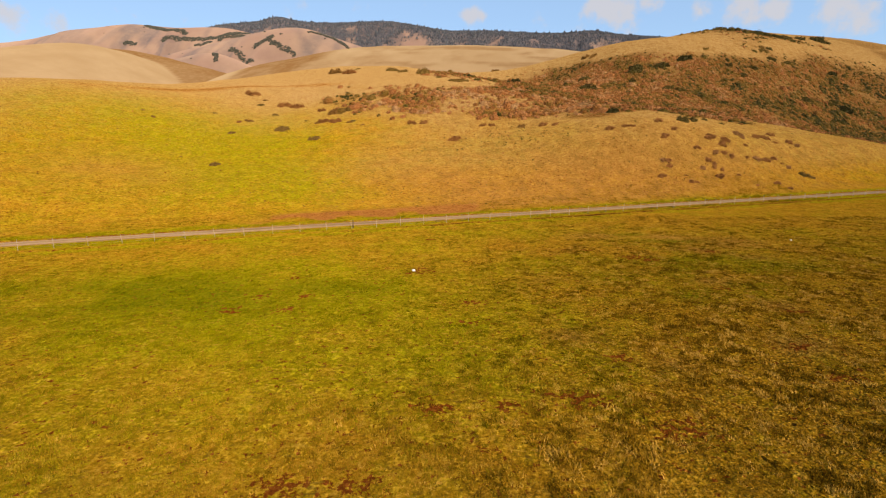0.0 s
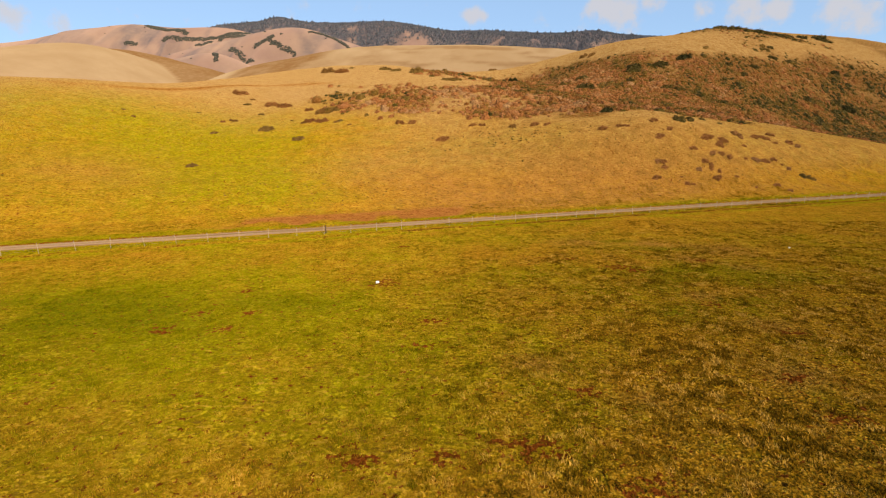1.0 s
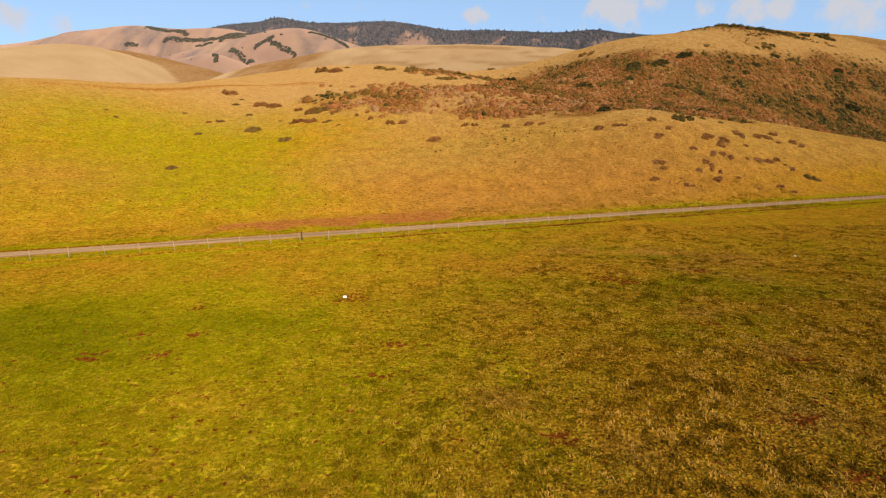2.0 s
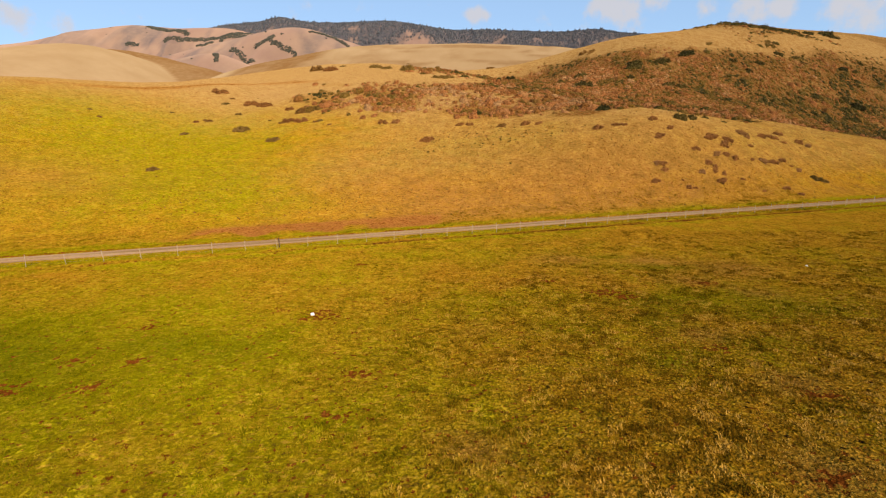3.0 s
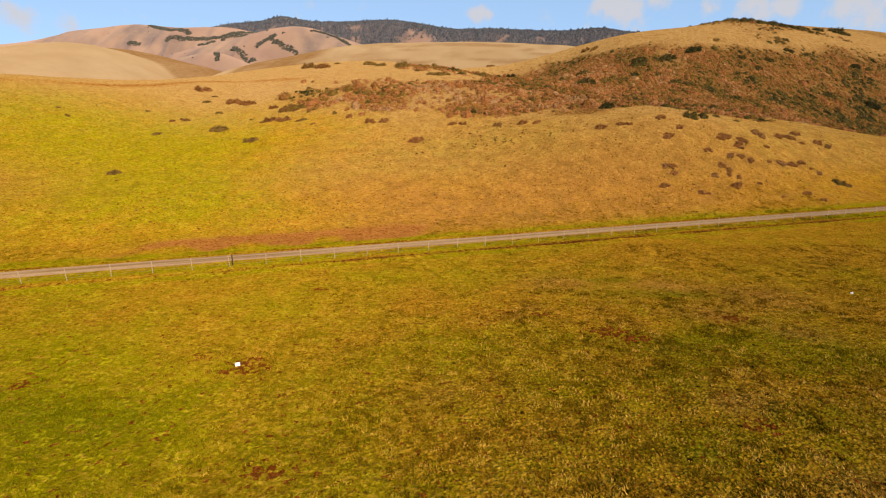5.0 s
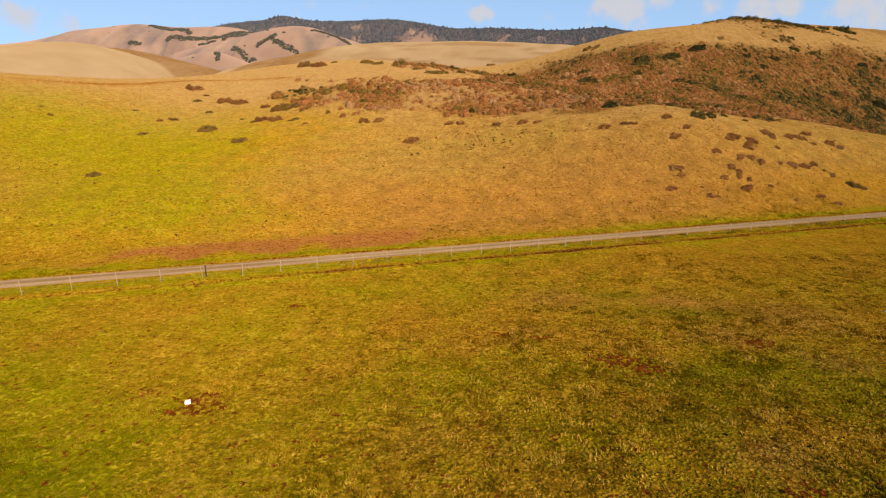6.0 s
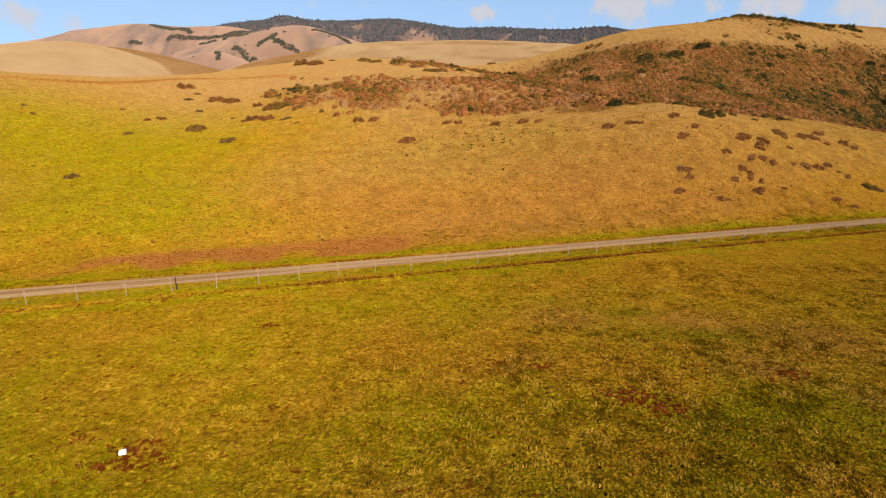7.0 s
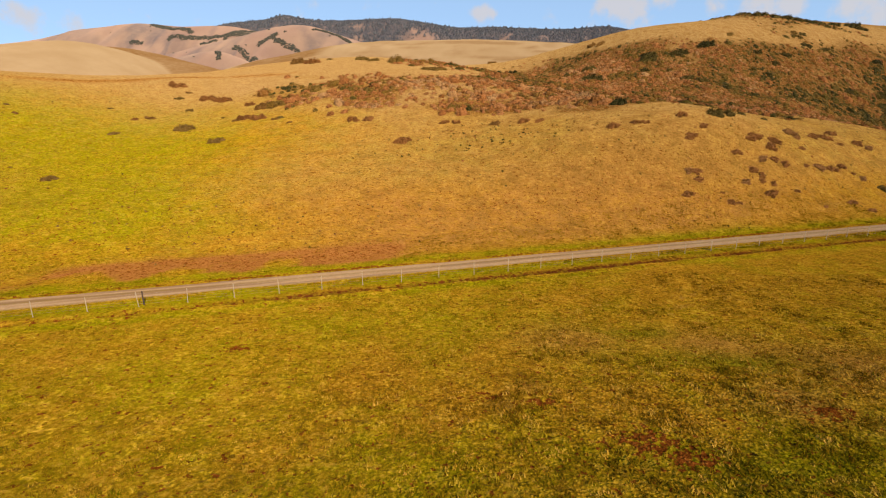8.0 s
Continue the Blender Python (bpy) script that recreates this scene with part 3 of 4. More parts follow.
def mountain_height(x, y):
    t, ft = ridge(TAN_RANGE, 2500, 560, 500, 60, x, y)
    s, fs = ridge(FRONT_SPUR, 1950, 330, 420, 60, x, y)
    p, fp = ridge(LOW_SPUR, 1650, 200, 260, 60, x, y)
    s, fs = np.maximum(s, p), np.where(p > s, fp, fs)
    f, ff = ridge(WOODED, 3300, 650, 600, 80, x, y)
    z = np.maximum(np.maximum(t, s), f)
    fall = np.where(f >= z, ff, np.where(t >= z, ft, fs))
    fold = 1 - np.abs(2 * fbm(x + 0.25 * y, y * 0.42, 420, 4, 91) - 1)
    fold2 = 1 - np.abs(2 * fbm(x - 0.2 * y, y * 0.5, 170, 3, 93) - 1)
    fold3 = 1 - np.abs(2 * fbm(x - 0.35 * y, y * 0.4, 85, 3, 89) - 1)
    z = z - (1 - fall) * fall * (fold * 560 + fold2 * 430 + fold3 * 190 - 540) - (30 * fold2 + 24 * fold3) * (1 - fall)
    return z, f >= np.maximum(t, s), fold, fall


def wood_share(x, y):
    """How thickly the far ridge is wooded: with bald patches."""
    bald = 0.7 * smooth(0.60, 0.68, fbm(x, y, 110, 4, 95)) * (1 - smooth(3050, 3170, y)) + 1.2 * blob(x, y, -285, 2990, 95, 75) + 0.7 * blob(x, y, -680, 3138, 45, 25)
    return np.clip(1 - bald, 0, 1)


def build_mountains():
    xs, ys = np.concatenate([np.arange(-3900, -2000, 30.0), np.arange(-2000, 900, 13.0), np.arange(900, 3700, 30.0)]), np.concatenate([np.arange(1330, 3400, 16.0), np.arange(3400, 4500, 90.0)])
    gx, gy = np.meshgrid(xs, ys)
    x, y = gx.ravel(), gy.ravel()
    z, wooded, fold, fall = mountain_height(x, y)
    scrub = np.where(wooded, wood_share(x, y), 0.28 * smooth(0.48, 0.6, fbm(x - 0.3 * y, y * 0.5, 75, 3, 98)) + 0.3 * smooth(0.90, 0.98, fold) * smooth(0.45, 0.6, fbm(x, y, 300, 3, 97)))
    # shade on slopes facing away from the sun, put in as scrub colour
    away_from_sun = np.gradient(z.reshape(gx.shape), xs, axis=1).ravel()
    scrub = np.where(wooded, scrub, scrub + 0.38 * smooth(0.08, 0.45, away_from_sun) * smooth(0.35, 0.6, fbm(x, y, 240, 3, 94)))
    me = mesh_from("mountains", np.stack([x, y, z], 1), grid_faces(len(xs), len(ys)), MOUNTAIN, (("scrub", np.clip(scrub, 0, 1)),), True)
    return tagged(new("mountains", me), "distant bare tan mountains, wooded ridge behind coloured with haze blue", "mountains", kind="structure")


def lean_of(x, y):
    """The slope of the ground along x and along y."""
    return (ground_height(x + 1.5, y) - ground_height(x - 1.5, y)) / 3, (ground_height(x, y + 1.5) - ground_height(x, y - 1.5)) / 3


def scatter(base_verts, base_faces, x, y, z, size, height, turn, fields, lean=None):
    """Copies of one small form at many places, as arrays. fields: name and one number a copy. lean: the slope that they follow."""
    n, k = len(x), len(base_verts)
    c, s = np.cos(turn)[:, None], np.sin(turn)[:, None]
    bx, by, bz = base_verts.T
    vx = x[:, None] + size[:, None] * (bx * c - by * s)
    vy = y[:, None] + size[:, None] * (bx * s + by * c)
    vz = z[:, None] + height[:, None] * bz
    if lean:
        vz = vz + lean[0][:, None] * (vx - x[:, None]) + lean[1][:, None] * (vy - y[:, None])
    verts = np.stack([vx, vy, vz], 2).reshape(-1, 3)
    faces = (base_faces[None] + (np.arange(n) * k)[:, None, None]).reshape(-1, base_faces.shape[1])
    return verts, faces, [(key, np.repeat(v, k)) for key, v in fields]


def joined(batches):
    verts, faces, fields, at = [], [], {}, 0
    for v, f, extra in batches:
        verts.append(v), faces.append(f + at)
        at += len(v)
        for key, values in extra:
            fields.setdefault(key, []).append(values)
    return np.concatenate(verts), np.concatenate(faces), [(k, np.concatenate(v)) for k, v in fields.items()]


def conifer_form(rng):
    """A ragged far conifer: a stem and three uneven skirts."""
    verts, faces = [], []
    for k, (z0, z1, r) in enumerate(((0.05, 0.62, 0.5), (0.42, 1.0, 0.34))):
        a, n = len(verts), 5
        for q in range(n):
            t = 2 * math.pi * (q + 0.5 * k) / n
            rr = r * rng.uniform(0.6, 1.15)
            verts.append((rr * math.cos(t), rr * math.sin(t), z0 + rng.uniform(-0.05, 0.05)))
        verts.append((rng.uniform(-0.03, 0.03), rng.uniform(-0.03, 0.03), z1))
        faces += [(a + q, a + (q + 1) % n, a + n) for q in range(n)]
    return np.array(verts), np.array(faces)


def oak_form(rng):
    """A far broad tree: a lumpy low crown."""
    bm = bmesh.new()
    bmesh.ops.create_icosphere(bm, subdivisions=1, radius=0.55)
    for v in bm.verts:
        k = rng.uniform(0.72, 1.2)
        v.co = Vector((v.co.x * k, v.co.y * k, 0.42 + v.co.z * k))
    verts = np.array([v.co[:] for v in bm.verts])
    faces = np.array([[v.index for v in f.verts] for f in bm.faces])
    bm.free()
    return verts, faces


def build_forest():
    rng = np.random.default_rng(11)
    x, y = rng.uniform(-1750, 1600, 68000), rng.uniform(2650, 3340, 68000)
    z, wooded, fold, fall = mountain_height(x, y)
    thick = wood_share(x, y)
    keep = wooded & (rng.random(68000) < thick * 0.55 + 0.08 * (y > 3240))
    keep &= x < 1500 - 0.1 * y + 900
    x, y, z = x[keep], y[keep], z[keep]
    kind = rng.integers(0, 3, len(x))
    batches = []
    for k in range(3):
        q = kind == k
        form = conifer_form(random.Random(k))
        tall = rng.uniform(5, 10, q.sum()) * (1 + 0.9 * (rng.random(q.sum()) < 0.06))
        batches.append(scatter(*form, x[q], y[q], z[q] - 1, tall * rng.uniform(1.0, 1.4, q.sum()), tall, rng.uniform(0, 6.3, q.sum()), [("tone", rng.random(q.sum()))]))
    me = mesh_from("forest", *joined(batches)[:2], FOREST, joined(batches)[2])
    return tagged(new("forest", me), "dark conifer forest on the far ridge, haze blue in its colour", "forest", kind="stuff")


# thickets on the bare mountain: from, to, half width
GROVES = [(-1526, 2444, -1431, 2412, 18), (-1431, 2412, -1294, 2352, 18), (-1369, 2308, -1250, 2324, 14), (-1250, 2324, -1099, 2348, 14), (-1099, 2348, -1031, 2444, 14), (-1114, 2320, -1037, 2392, 14), (-850, 1852, -808, 1824, 11), (-808, 1824, -747, 1780, 11), (-756, 1848, -722, 1860, 11), (-722, 1860, -699, 1868, 11), (-696, 1844, -651, 1832, 10), (-651, 1832, -608, 1824, 10), (-563, 1916, -483, 1920, 8), (-483, 1920, -422, 1892, 8), (-1215, 2292, -1152, 2312, 10), (-809, 1640, -795, 1612, 8), (-667, 1876, -665, 1876, 7), (-569, 1908, -567, 1908, 6), (-1558, 2308, -1512, 2308, 11)]


def build_oaks():
    rng = np.random.default_rng(12)
    x, y = rng.uniform(-1800, -250, 260000), rng.uniform(1550, 2500, 260000)
    z, wooded, fold, fall = mountain_height(x, y)
    grove = 0.0 * x
    for ax, ay, bx, by, wide in GROVES:
        u = np.clip(((x - ax) * (bx - ax) + (y - ay) * (by - ay)) / ((bx - ax) ** 2 + (by - ay) ** 2 + 1), 0, 1)
        grove = np.maximum(grove, 1 - smooth(0.5, 1.0, np.hypot(x - ax - u * (bx - ax), y - ay - u * (by - ay)) / wide / (0.6 + 0.8 * fbm(x, y, 60, 2, 99))))
    keep = ~wooded & (rng.random(260000) < 0.8 * grove + 0.001 * smooth(0.5, 0.6, fbm(x, y, 90, 2, 92)) + 0.0003)
    x, y, z = x[keep], y[keep], z[keep]
    wide = rng.uniform(3.5, 8, len(x))
    v, f, fields = scatter(*oak_form(random.Random(5)), x, y, z - 1.5, wide, wide * rng.uniform(0.5, 0.8, len(x)), rng.uniform(0, 6.3, len(x)), [("tone", 0.4 + 0.6 * rng.random(len(x)))])
    return tagged(new("oak_woods", mesh_from("oak_woods", v, f, OAK, fields)), "dark oak thickets in mountain gullies", "trees", kind="stuff")


# ---- shrubs ----
def cushion(rng, cx, cy, rx, rz, sides, levels, rough):
    """An uneven dome of twigs that rises from the ground."""
    verts, tris = [(cx, cy, rz * rng.uniform(0.8, 1.05))], []
    for k, a in enumerate(levels):
        turn = (np.arange(sides) + 0.5 * k) / sides * 2 * np.pi
        k1, k2 = rng.uniform(1 - rough, 1 + rough, sides), rng.uniform(-0.5, 0.5, sides) * rough * rz
        high = rz * (1 - a * a) + k2 if a < 0.99 else np.full(sides, -0.25)
        verts += list(zip(cx + rx * a * k1 * np.cos(turn), cy + rx * a * k1 * np.sin(turn), high))
    tris += [(0, 1 + q, 1 + (q + 1) % sides) for q in range(sides)]
    for k in range(len(levels) - 1):
        for q in range(sides):
            a, b = 1 + k * sides + q, 1 + k * sides + (q + 1) % sides
            tris += [(a, a + sides, b), (b, a + sides, b + sides)]
    return np.array(verts, float), np.array(tris)


def shrub_form(seed, leaves, leaf, lobes=5, sides=6, levels=(0.5, 0.85, 1.0), rough=0.3):
    """A low shrub one metre across and one high: domes of twigs grown together, bristling with small leafy sprays."""
    rng = np.random.default_rng(seed)
    verts, tris, at, seat, facing = [], [], 0, [], []
    for k in range(lobes):
        t, far = rng.uniform(0, 2 * np.pi), 0.38 * math.sqrt(rng.uniform(0.02, 1.0)) * (lobes > 1)
        cx, cy, rx = far * math.cos(t), far * math.sin(t), rng.uniform(0.13, 0.24) if lobes > 1 else 0.46
        rz = rng.uniform(0.5, 0.95) * (1 - 1.1 * far) if lobes > 1 else 0.85
        v, f = cushion(rng, cx, cy, rx, rz, sides, levels, rough)
        verts.append(v), tris.append(f + at)
        at += len(v)
        n = leaves // lobes
        t, a = rng.uniform(0, 2 * np.pi, n), np.sqrt(rng.uniform(0, 1.1, n))
        out = np.stack([np.cos(t) * a, np.sin(t) * a, 1.1 - a], 1)
        seat.append(np.stack([cx + rx * a * np.cos(t), cy + rx * a * np.sin(t), np.maximum(rz * (1 - a * a), 0) + 0.02 + rng.uniform(0, 0.16, n)], 1))
        facing.append(out)
    p, d = np.concatenate(seat), np.concatenate(facing)
    n = len(p)
    face = d + 0.7 * rng.normal(size=(n, 3))
    a = np.cross(face, rng.normal(size=(n, 3)))
    b = np.cross(face, a)
    a = a / np.linalg.norm(a, axis=1)[:, None] * leaf * rng.uniform(0.6, 1.4, n)[:, None]
    b = b / np.linalg.norm(b, axis=1)[:, None] * leaf * rng.uniform(0.4, 0.8, n)[:, None]
    a[:, 2] *= 1.8
    sprays = np.stack([p - a, p - b * 0.8, p + a, p + b], 1).reshape(-1, 3)
    k = (at + np.arange(n) * 4)[:, None]
    return np.concatenate(verts + [sprays]), np.concatenate(tris + [k + np.array([[0, 1, 2]]), k + np.array([[0, 2, 3]])])


def build_scrub():
    rng = np.random.default_rng(21)
    n = 112000
    x = rng.uniform(-64, 330, n)
    y = rng.uniform(148, 440, n)
    share, rough, fine = scrub_share(x, y)
    keep = rng.random(n) < share * np.where(y < 300, 0.6, 0.3)
    x, y, rough, fine = x[keep], y[keep], rough[keep], fine[keep]
    z = ground_height(x, y)
    n = len(x)
    red = blob(x, y, 62, 190, 26, 18) + 0.9 * blob(x, y, 10, 180, 42, 26) + 0.5 * blob(x, y, 40, 168, 30, 16)
    tone = np.clip(0.49 - 0.26 * np.minimum(red, 1) + 0.10 * smooth(100, 170, x) + 1.1 * (fbm(x, y, 14, 3, 105) - 0.5) + rng.normal(0, 0.17, n) + 0.06 * smooth(80, 120, x) + 0.12 * smooth(165, 225, x), 0.06, 0.97)
    kind = rng.integers(0, 4, n)
    wide = rng.uniform(1.0, 2.5, n) * (0.8 + 0.6 * rough) * (1 + 0.8 * (rng.random(n) < 0.08))
    tall = wide * rng.uniform(0.26, 0.5, n)
    batches = []
    for k in range(4):
        q = kind == k
        batches.append(scatter(*shrub_form(200 + k, 9, 0.11, 1, 5, (0.6, 1.0), 0.4), x[q], y[q], z[q] - 0.1, wide[q], tall[q], rng.uniform(0, 6.3, q.sum()), [("tone", tone[q])], lean_of(x[q], y[q])))
    v, f, fields = joined(batches)
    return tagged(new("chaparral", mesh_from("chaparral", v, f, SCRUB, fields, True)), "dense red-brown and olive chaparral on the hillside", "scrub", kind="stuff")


LEFT_SHRUBS = [   # x, y, radius, tone
    (-96.4, 146.6, 0.66, 0.75), (-91.1, 142.9, 0.79, 0.6), (-68.7, 116.7, 0.39, 0.8), (-58.7, 113.4, 1.4, 0.7), (-80.4, 159.0, 0.73, 0.85), (-66.8, 140.8, 1.19, 0.75),
    (-69.7, 152.6, 1.0, 0.55), (-67.2, 154.8, 1.33, 0.6), (-71.2, 174.8, 1.35, 0.9), (-61.9, 163.7, 1.09, 0.75), (-53.8, 146.7, 2.35, 0.75), (-40.7, 136.3, 1.87, 0.7),
    (-79.6, 189.0, 3.36, 0.4), (-72.2, 182.0, 1.04, 0.6), (-34.2, 152.3, 0.92, 0.65), (-29.4, 149.0, 0.67, 0.6),
]
UPPER_SHRUBS = [   # x, y, radius, tone
    (-62.6, 175.4, 2.35, 0.35), (-57.7, 174.2, 2.33, 0.45), (-43.1, 155.5, 1.88, 0.55), (-39.0, 154.0, 1.86, 0.4), (-45.0, 154.4, 1.09, 0.6), (-41.5, 164.0, 2.67, 0.65),
    (-38.9, 165.8, 2.36, 0.7), (-47.2, 167.9, 1.72, 0.45), (-64.6, 259.0, 3.66, 0.6), (-55.3, 250.4, 3.52, 0.5), (-59.3, 291.9, 1.6, 0.7), (-33.9, 253.7, 2.74, 0.8),
    (-28.2, 247.7, 2.4, 0.8), (-17.2, 241.1, 4.39, 0.8), (-9.0, 224.9, 1.55, 0.85), (-1.6, 215.6, 2.72, 0.75), (2.4, 221.3, 2.57, 0.7), (9.0, 234.8, 1.74, 0.95),
    (29.4, 402.6, 3.14, 0.6),
]
RIM_SHRUBS = [   # x, y, radius, tone
    (-14.1, 148.8, 1.62, 0.4), (-10.5, 148.8, 1.47, 0.35), (7.4, 145.2, 1.28, 0.4), (10.1, 145.3, 1.28, 0.35), (18.6, 142.6, 1.24, 0.5), (24.7, 141.6, 1.5, 0.4),
    (27.8, 140.7, 1.35, 0.35), (40.5, 130.6, 1.22, 0.35), (44.8, 131.5, 1.1, 0.4), (46.8, 131.6, 0.98, 0.35), (-0.9, 136.3, 1.71, 0.45), (54.6, 134.6, 1.25, 0.35),
    (62.7, 138.0, 2.06, 0.75), (66.5, 140.0, 1.57, 0.8), (77.4, 155.8, 1.27, 0.8), (83.0, 156.3, 0.89, 0.85), (94.3, 165.3, 0.79, 0.4), (94.7, 173.8, 1.18, 0.4),
]
RIGHT_SHRUBS = [   # x, y, radius, tone
    (54.6, 129.6, 1.31, 0.25), (68.7, 134.5, 1.9, 0.3), (73.9, 136.3, 1.52, 0.35), (80.8, 142.2, 1.87, 0.2), (88.4, 146.7, 1.64, 0.25), (92.0, 148.3, 1.81, 0.3),
    (97.0, 153.7, 1.57, 0.25), (95.1, 147.5, 0.9, 0.3), (101.0, 150.7, 1.53, 0.25), (103.0, 149.7, 1.21, 0.2), (72.4, 134.2, 1.63, 0.3), (63.3, 129.3, 1.17, 0.3),
    (81.0, 138.3, 0.84, 0.3), (68.8, 130.2, 1.31, 0.2), (71.6, 131.3, 1.19, 0.25), (73.7, 131.3, 1.19, 0.3), (79.0, 133.4, 0.81, 0.3),
]
MORE_SHRUBS = [   # x, y, radius, tone
    (82.7, 134.7, 1.49, 0.2), (85.6, 135.8, 1.37, 0.25), (89.1, 138.0, 1.25, 0.3), (91.1, 137.2, 0.55, 0.4), (92.8, 136.6, 1.1, 0.2), (52.0, 122.8, 0.99, 0.2),
    (53.5, 123.0, 1.11, 0.25), (53.4, 121.7, 0.98, 0.3), (65.4, 126.9, 1.15, 0.25), (66.8, 126.5, 0.89, 0.3), (62.7, 123.8, 1.12, 0.2), (66.4, 125.3, 1.0, 0.3),
    (68.5, 125.5, 0.88, 0.25), (66.8, 122.8, 1.35, 0.3), (73.0, 125.6, 0.63, 0.3), (57.7, 118.4, 0.83, 0.3), (59.2, 118.6, 0.71, 0.25), (50.2, 118.2, 1.18, 0.3),
    (57.0, 120.1, 0.48, 0.4), (83.7, 126.5, 1.14, 0.3), (85.9, 124.4, 0.87, 0.3), (76.7, 123.1, 0.61, 0.35), (58.3, 132.7, 1.08, 0.3), (96.2, 134.9, 1.49, 0.7),
    (98.3, 134.8, 1.08, 0.6),
]
HILL_SHRUBS = [   # x, y, radius, tone
    (101.4, 291.6, 5.56, 0.95), (133.8, 304.1, 4.8, 0.98), (117.2, 294.0, 4.34, 0.9), (165.6, 295.7, 2.76, 0.95), (177.7, 307.7, 2.88, 0.95), (160.5, 303.6, 2.22, 0.9),
    (196.5, 286.2, 3.23, 0.95), (219.4, 296.6, 3.35, 0.95), (223.9, 291.5, 4.47, 1), (245.3, 336.0, 3.82, 1), (253.6, 338.1, 2.44, 0.95), (109.3, 263.2, 3.29, 0.8),
    (115.2, 261.8, 2.99, 0.8), (67.7, 262.5, 5.0, 0.95), (46.2, 147.7, 2.27, 1), (72.9, 291.6, 3.74, 0.85), (40.5, 358.3, 3.56, 1), (94.6, 274.0, 2.02, 0.9),
    (90.9, 343.8, 2.98, 0.5), (86.9, 348.6, 3.03, 0.5),
]
TOP_SHRUBS = [   # x, y, radius, tone
    (211.2, 421.8, 5.87, 0.8), (210.4, 397.1, 5.48, 0.85), (213.8, 385.9, 4.48, 0.85), (225.2, 389.1, 6.15, 0.9), (229.0, 385.7, 4.06, 0.9), (238.9, 389.5, 4.5, 0.9),
    (254.2, 403.2, 3.82, 0.9), (274.6, 420.1, 4.86, 0.95), (303.4, 440.6, 7.88, 0.95), (305.3, 433.8, 4.55, 0.95), (208.0, 346.3, 2.53, 0.8), (200.6, 339.2, 3.19, 0.7),
    (199.3, 327.9, 3.41, 0.9), (212.4, 330.5, 3.77, 0.8), (202.7, 346.1, 2.9, 0.6), (154.4, 321.9, 2.37, 0.6),
]


def build_shrubs():
    forms = [shrub_form(300 + k, 560, 0.046, 10, rough=0.4) for k in range(4)]
    meshes = {}
    rng = random.Random(31)
    zones = ((LEFT_SHRUBS, "shrubs on the grass slope", 0.34), (UPPER_SHRUBS, "shrubs above the slope", 0.36), (RIM_SHRUBS, "shrubs along the brow", 0.36),
             (RIGHT_SHRUBS + MORE_SHRUBS, "shrubs on the grass slope", 0.36), (HILL_SHRUBS, "dark shrubs in the chaparral", 0.38), (TOP_SHRUBS, "shrubs on the hilltop", 0.28))
    for zone, group, tallness in zones:
        for x, y, r, tone in zone:
            key = (rng.randrange(4), round(tone * (0.8 if zone in (LEFT_SHRUBS, UPPER_SHRUBS) else 0.7 if tone < 0.5 else 1), 1))
            if key not in meshes:
                v, f = forms[key[0]]
                meshes[key] = mesh_from("shrub", v, f, SHRUB, (("tone", np.full(len(v), key[1])),), True)
            ob = new("shrub", meshes[key])
            wide = 2.0 * r
            gx, gy = (float(q) for q in lean_of(np.float64(x), np.float64(y)))
            tilt = Vector((0, 0, 1)).rotation_difference(Vector((-gx, -gy, 1))).to_matrix().to_4x4()
            size = Matrix.Diagonal((wide * rng.uniform(1.0, 1.3), wide * rng.uniform(0.55, 0.8), wide * tallness * rng.uniform(0.85, 1.15), 1))
            ob.matrix_world = Matrix.Translation((x, y, float(ground_height(x, y)) - 0.03)) @ tilt @ pose(0, 0, 0, 0, 0, 12 + rng.uniform(-25, 25) + rng.choice((0, 180))) @ size
            kind = "reddish-brown dry" if tone < 0.45 else "olive-brown" if tone < 0.72 else "dark green"
            where = "in the chaparral" if zone is HILL_SHRUBS else "on the hilltop" if zone is TOP_SHRUBS else "on the dry grass slope"
            tagged(ob, kind + " rounded shrub " + where, "shrub", group)


# ---- fence ----
def steel_post():
    """A T-section post with a flared anchor at its foot."""
    bm = bmesh.new()
    for sx, sy, sz, ox, oy, oz in ((0.045, 0.012, 1.55, 0, 0, 0.675), (0.012, 0.042, 1.55, 0, 0.026, 0.675), (0.13, 0.010, 0.16, 0, 0.012, 0.0)):
        bmesh.ops.create_cube(bm, size=1, matrix=pose(ox, oy, oz) @ Matrix.Diagonal((sx, sy, sz, 1)))
    me = bpy.data.meshes.new("post")
    bm.to_mesh(me)
    bm.free()
    me.materials.append(POST)
    return me


def strand(points, radius, material, parent, name="wire"):
    curve = bpy.data.curves.new(name, "CURVE")
    curve.dimensions, curve.bevel_depth, curve.bevel_resolution = "3D", radius, 0
    line = curve.splines.new("POLY")
    line.points.add(len(points) - 1)
    for p, co in zip(line.points, points):
        p.co = (*co, 1)
    holder = bpy.data.objects.new("strand", curve)
    me = bpy.data.meshes.new_from_object(holder)
    bpy.data.objects.remove(holder)
    me.materials.clear()
    me.materials.append(material)
    ob = new(name, me)
    ob.parent = parent
    return ob


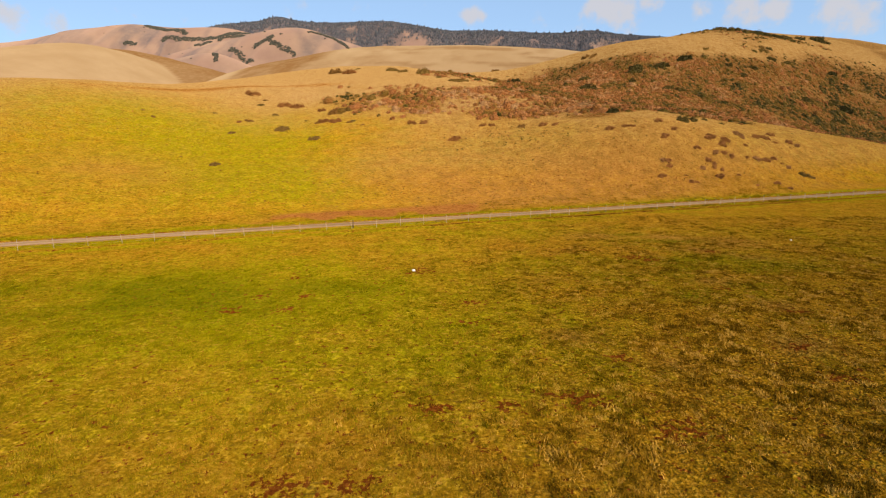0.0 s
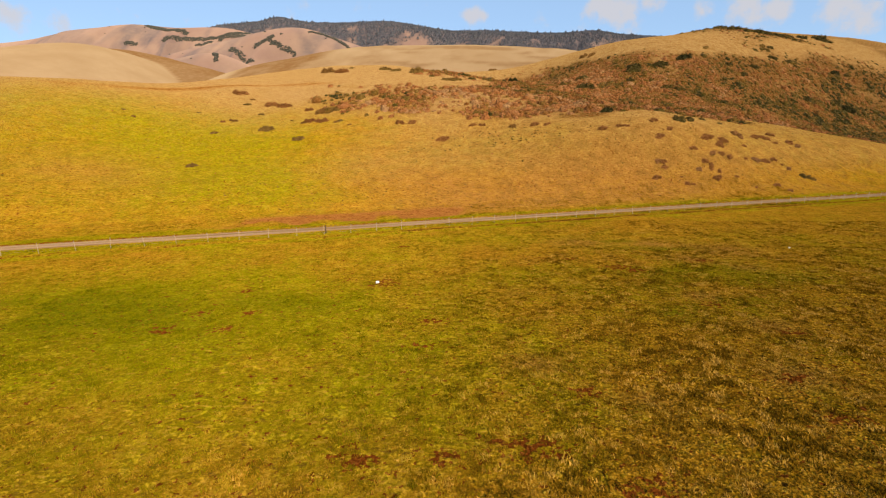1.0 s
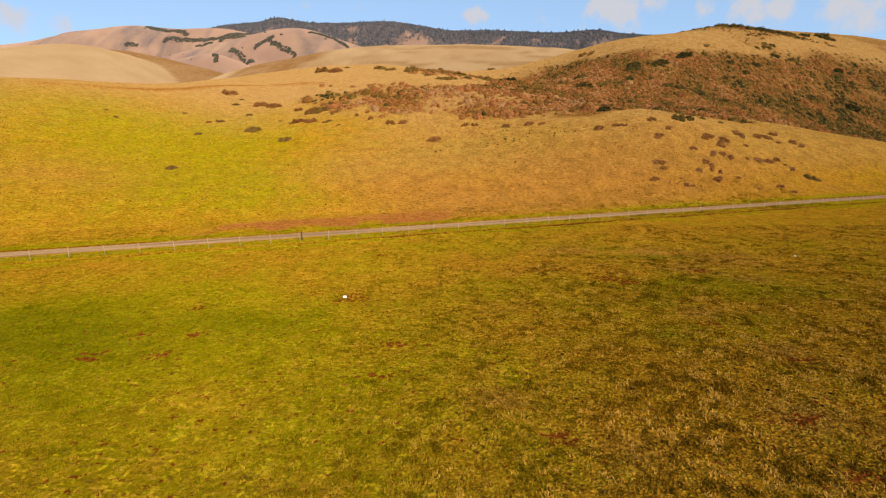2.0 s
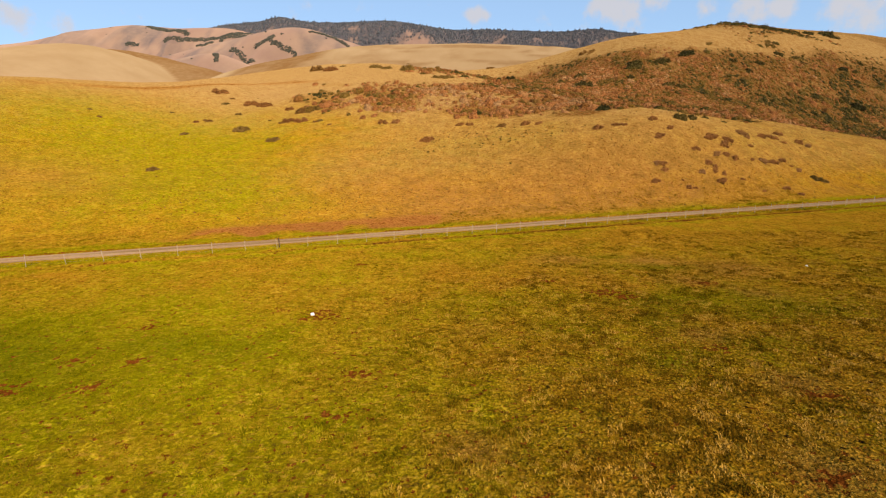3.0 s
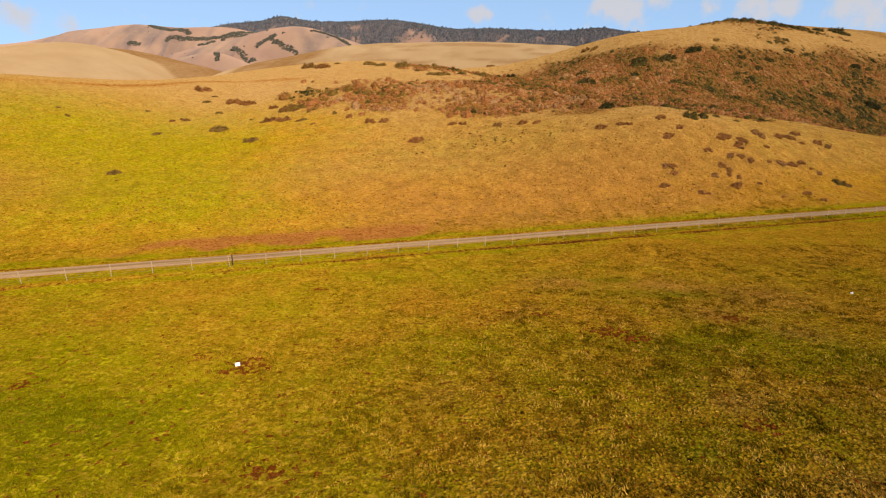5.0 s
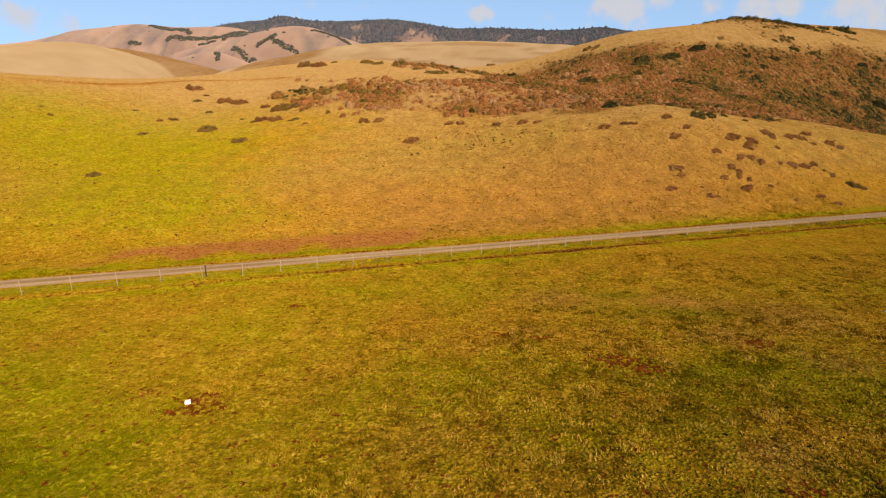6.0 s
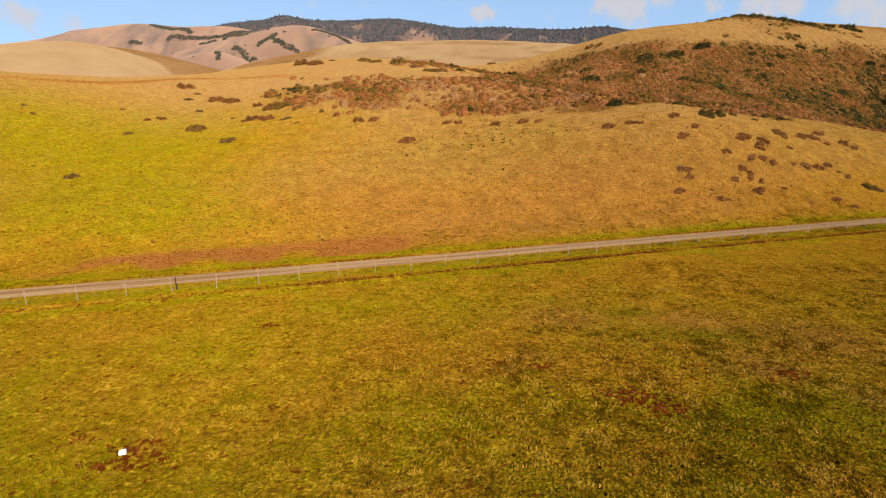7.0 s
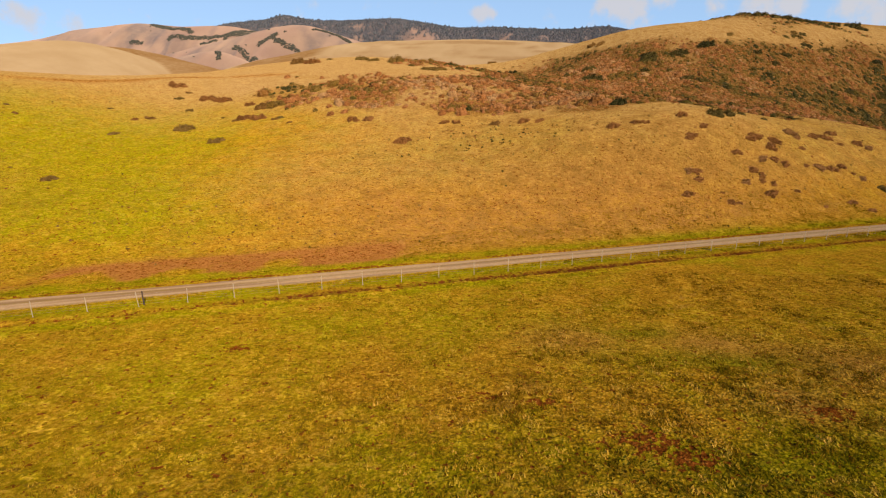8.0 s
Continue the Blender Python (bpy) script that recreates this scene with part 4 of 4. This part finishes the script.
def build_fence():
    fence = tagged(new("fence"), "pale steel post and wire fence beside the track", "fence")
    rng = random.Random(41)
    steel, feet = steel_post(), []
    for k in range(-22, 42):
        x = -24.8 + 3.85 * k
        w = ROAD_W - 4.45 + 0.010 * (x - 10) + rng.uniform(-0.12, 0.12)
        y = w + LEAN * x
        z = float(ground_height(x, y))
        post = new("post", steel)
        post.parent = fence
        post.matrix_world = pose(x, y, z, rng.uniform(-3, 3), rng.uniform(-4, 4), 19.3 + rng.uniform(-8, 8)) @ Matrix.Diagonal((1, 1, rng.uniform(0.92, 1.06), 1))
        feet.append((x, y, z))
    bm = bmesh.new()
    bmesh.ops.create_cone(bm, cap_ends=True, segments=10, radius1=0.075, radius2=0.065, depth=1.5, matrix=pose(0, 0, 0.62))
    bmesh.ops.bevel(bm, geom=[e for e in bm.edges if all(v.co.z > 1.3 for v in e.verts)], offset=0.02, segments=2, affect="EDGES")
    timber = part("brace_post", bm, DARK_WOOD, fence, "dark weathered timber post")
    timber.matrix_world = pose(-17.0, 75.6, 0, 2, 1, 0)
    for h in (0.3, 0.55, 0.8, 1.05, 1.28):
        points = []
        for (ax, ay, az), (bx, by, bz) in zip(feet, feet[1:]):
            points.append((ax, ay, az + h))
            points.append(((ax + bx) / 2, (ay + by) / 2, (az + bz) / 2 + h - rng.uniform(0.01, 0.05)))
        strand(points, 0.004, WIRE, fence)
    return fence


# ---- small things ----
def build_salt_block(x, y, turn):
    """A square mineral lick, licked hollow on top, in two layers."""
    bm = bmesh.new()
    bmesh.ops.create_cube(bm, size=1)
    bmesh.ops.subdivide_edges(bm, edges=bm.edges[:], cuts=6, use_grid_fill=True)
    rng = random.Random(51)
    for v in bm.verts:
        c = v.co.copy()
        r = max(abs(c.x), abs(c.y)) * 2
        round_off = 0.86 + 0.14 / max(1.0, (c.x * c.x + c.y * c.y + c.z * c.z) / 0.42)
        v.co = Vector((c.x * 0.31 * round_off, c.y * 0.25 * round_off, (c.z + 0.5) * 0.19 * round_off))
        if c.z > 0.45:
            v.co.z -= 0.05 * math.exp(-(c.x / 0.30) ** 2 - (c.y / 0.10) ** 2) * (1.1 - 0.2 * r)
        v.co += Vector([rng.uniform(-0.004, 0.004) for _ in range(3)])
    me = bpy.data.meshes.new("salt_block")
    bm.to_mesh(me)
    bm.free()
    me.materials.append(SALT)
    ob = new("salt_block", me)
    ob.matrix_world = pose(x, y, float(ground_height(x, y)) - 0.01, 4, -3, turn)
    return tagged(ob, "white salt lick block with a worn groove on bare soil", "salt block")


def build_stone(x, y, size, seed, label):
    bm = bmesh.new()
    bmesh.ops.create_icosphere(bm, subdivisions=3, radius=1)
    for v in bm.verts:
        k = 0.75 + 0.5 * noise.fractal(v.co * 1.4 + Vector((seed, 0, 0)), 1.0, 2.0, 3)
        v.co = Vector((v.co.x * k * size, v.co.y * k * size * 0.75, v.co.z * k * size * 0.6 + 0.3 * size))
    me = bpy.data.meshes.new("stone")
    bm.to_mesh(me)
    bm.free()
    me.materials.append(SALT)
    ob = new("stone", me)
    ob.matrix_world = pose(x, y, float(ground_height(x, y)) - 0.02, 0, 0, 37 * seed)
    return tagged(ob, label, "stone", "white stones")


# ---- grass ----
def tuft_form(seed, blades, spread, wide):
    rng = np.random.default_rng(seed)
    t, lean = rng.uniform(0, 2 * np.pi, blades), rng.uniform(0.1, 0.75, blades)
    root = np.stack([spread * rng.normal(0, 0.5, blades), spread * rng.normal(0, 0.5, blades), np.full(blades, -0.05)], 1)
    side = np.stack([-np.sin(t), np.cos(t), 0 * t], 1) * wide
    tip = root + np.stack([lean * np.cos(t), lean * np.sin(t), rng.uniform(0.6, 1.05, blades)], 1)
    verts = np.stack([root - side, root + side, tip], 1).reshape(-1, 3)
    return verts, np.arange(blades * 3).reshape(-1, 3)


def build_tufts():
    rng = np.random.default_rng(61)
    n = 200000
    y = 12 + 75 * rng.random(n)
    x = 2 + rng.uniform(-1, 1, n) * (1.05 * y + 5)
    w = y - LEAN * x
    keep = (w < DITCH_W - 0.6) & (rng.random(n) < smooth(0.34, 0.62, fbm(x, y, 1.3, 3, 111)) * 0.85 + 0.07)
    vx, vw = rng.uniform(-70, 85, 60000), ROAD_W + rng.uniform(-5.6, 14, 60000)
    verge = (np.abs(vw - ROAD_W) > 2.0) & (rng.random(60000) < 0.15 + 0.7 * smooth(0.35, 0.6, fbm(vx, vw, 1.6, 3, 115)))
    x, y = np.concatenate([x[keep], vx[verge]]), np.concatenate([y[keep], (vw + LEAN * vx)[verge]])
    green, dry, rust, bare, wet, thin, trod, deep, litter, slope = cover(x, y)
    keep = rng.random(len(x)) > bare * 1.2 + wet + 0.95 * trod
    x, y, green, rust, thin, deep = x[keep], y[keep], green[keep], rust[keep], thin[keep], deep[keep]
    z = ground_height(x, y)
    clump = fbm(x, y, 2.5, 3, 113)
    tint = np.clip(green * (1 - 0.7 * rust) * 0.95 + 0.35 * deep - 0.2 * thin + rng.normal(0.02, 0.2, len(x)), 0, 1)
    size = rng.uniform(0.06, 0.18, len(x)) * (0.4 + 1.3 * clump) * (1 + 0.2 * thin)
    tone = np.clip(0.5 - 0.12 * thin - 0.25 * deep + (0.8 + 2.6 * thin) * (fbm(x, y, 0.6, 2, 117) - 0.5) + rng.normal(0, 0.10 + 0.16 * thin), 0, 1)
    kind = rng.integers(0, 5, len(x))
    batches = []
    for k in range(5):
        q = kind == k
        batches.append(scatter(*tuft_form(400 + k, 7, 1.1, 0.19), x[q], y[q], z[q], size[q], size[q] * 0.72, rng.uniform(0, 6.3, q.sum()), [("green", tint[q]), ("tone", tone[q])]))
    v, f, fields = joined(batches)
    return tagged(new("grass", mesh_from("grass", v, f, TUFT, fields)), "short grazed pasture grass, ochre and green", "grass", kind="stuff")


def build_weeds():
    """Low dark weeds and dung on the far slope."""
    rng = np.random.default_rng(71)
    n = 18000
    x, y = rng.uniform(-110, 130, n), rng.uniform(88, 200, n)
    v = (y - ROAD_W - LEAN * x) * ACROSS
    bed = blob(x, y, 18, 132, 19, 9)
    share = 0.03 + 0.9 * bed * (0.35 + 0.65 * smooth(0.3, 0.5, fbm(x, y, 8, 2, 119))) + 0.2 * blob(x, y, -20, 100, 25, 8) + 0.07 * smooth(35, 60, x)
    keep = (v > 5) & (rng.random(n) < share)
    x, y, bed = x[keep], y[keep], bed[keep]
    z = ground_height(x, y)
    wide = rng.uniform(0.35, 1.0, len(x)) + 0.45 * bed * rng.random(len(x))
    v, f, fields = scatter(*shrub_form(500, 8, 0.16, 2, 5, (0.6, 1.0)), x, y, z - 0.04, wide, wide * 0.42, rng.uniform(0, 6.3, len(x)), [("tone", np.clip(rng.normal(0.62 + 0.1 * bed, 0.1 + 0.12 * bed), 0, 0.97))], lean_of(x, y))
    return tagged(new("weeds", mesh_from("weeds", v, f, SCRUB, fields)), "low dark weeds scattered over the grass slope", "weeds", kind="stuff")


build_ground()
build_road()
build_far_hills()
build_mountains()
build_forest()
build_oaks()
build_scrub()
build_shrubs()
build_fence()
build_salt_block(-4.65, 51.15, 24)
build_stone(47.9, 66.9, 0.2, 2, "white stone lying in the pasture")
build_tufts()
build_weeds()
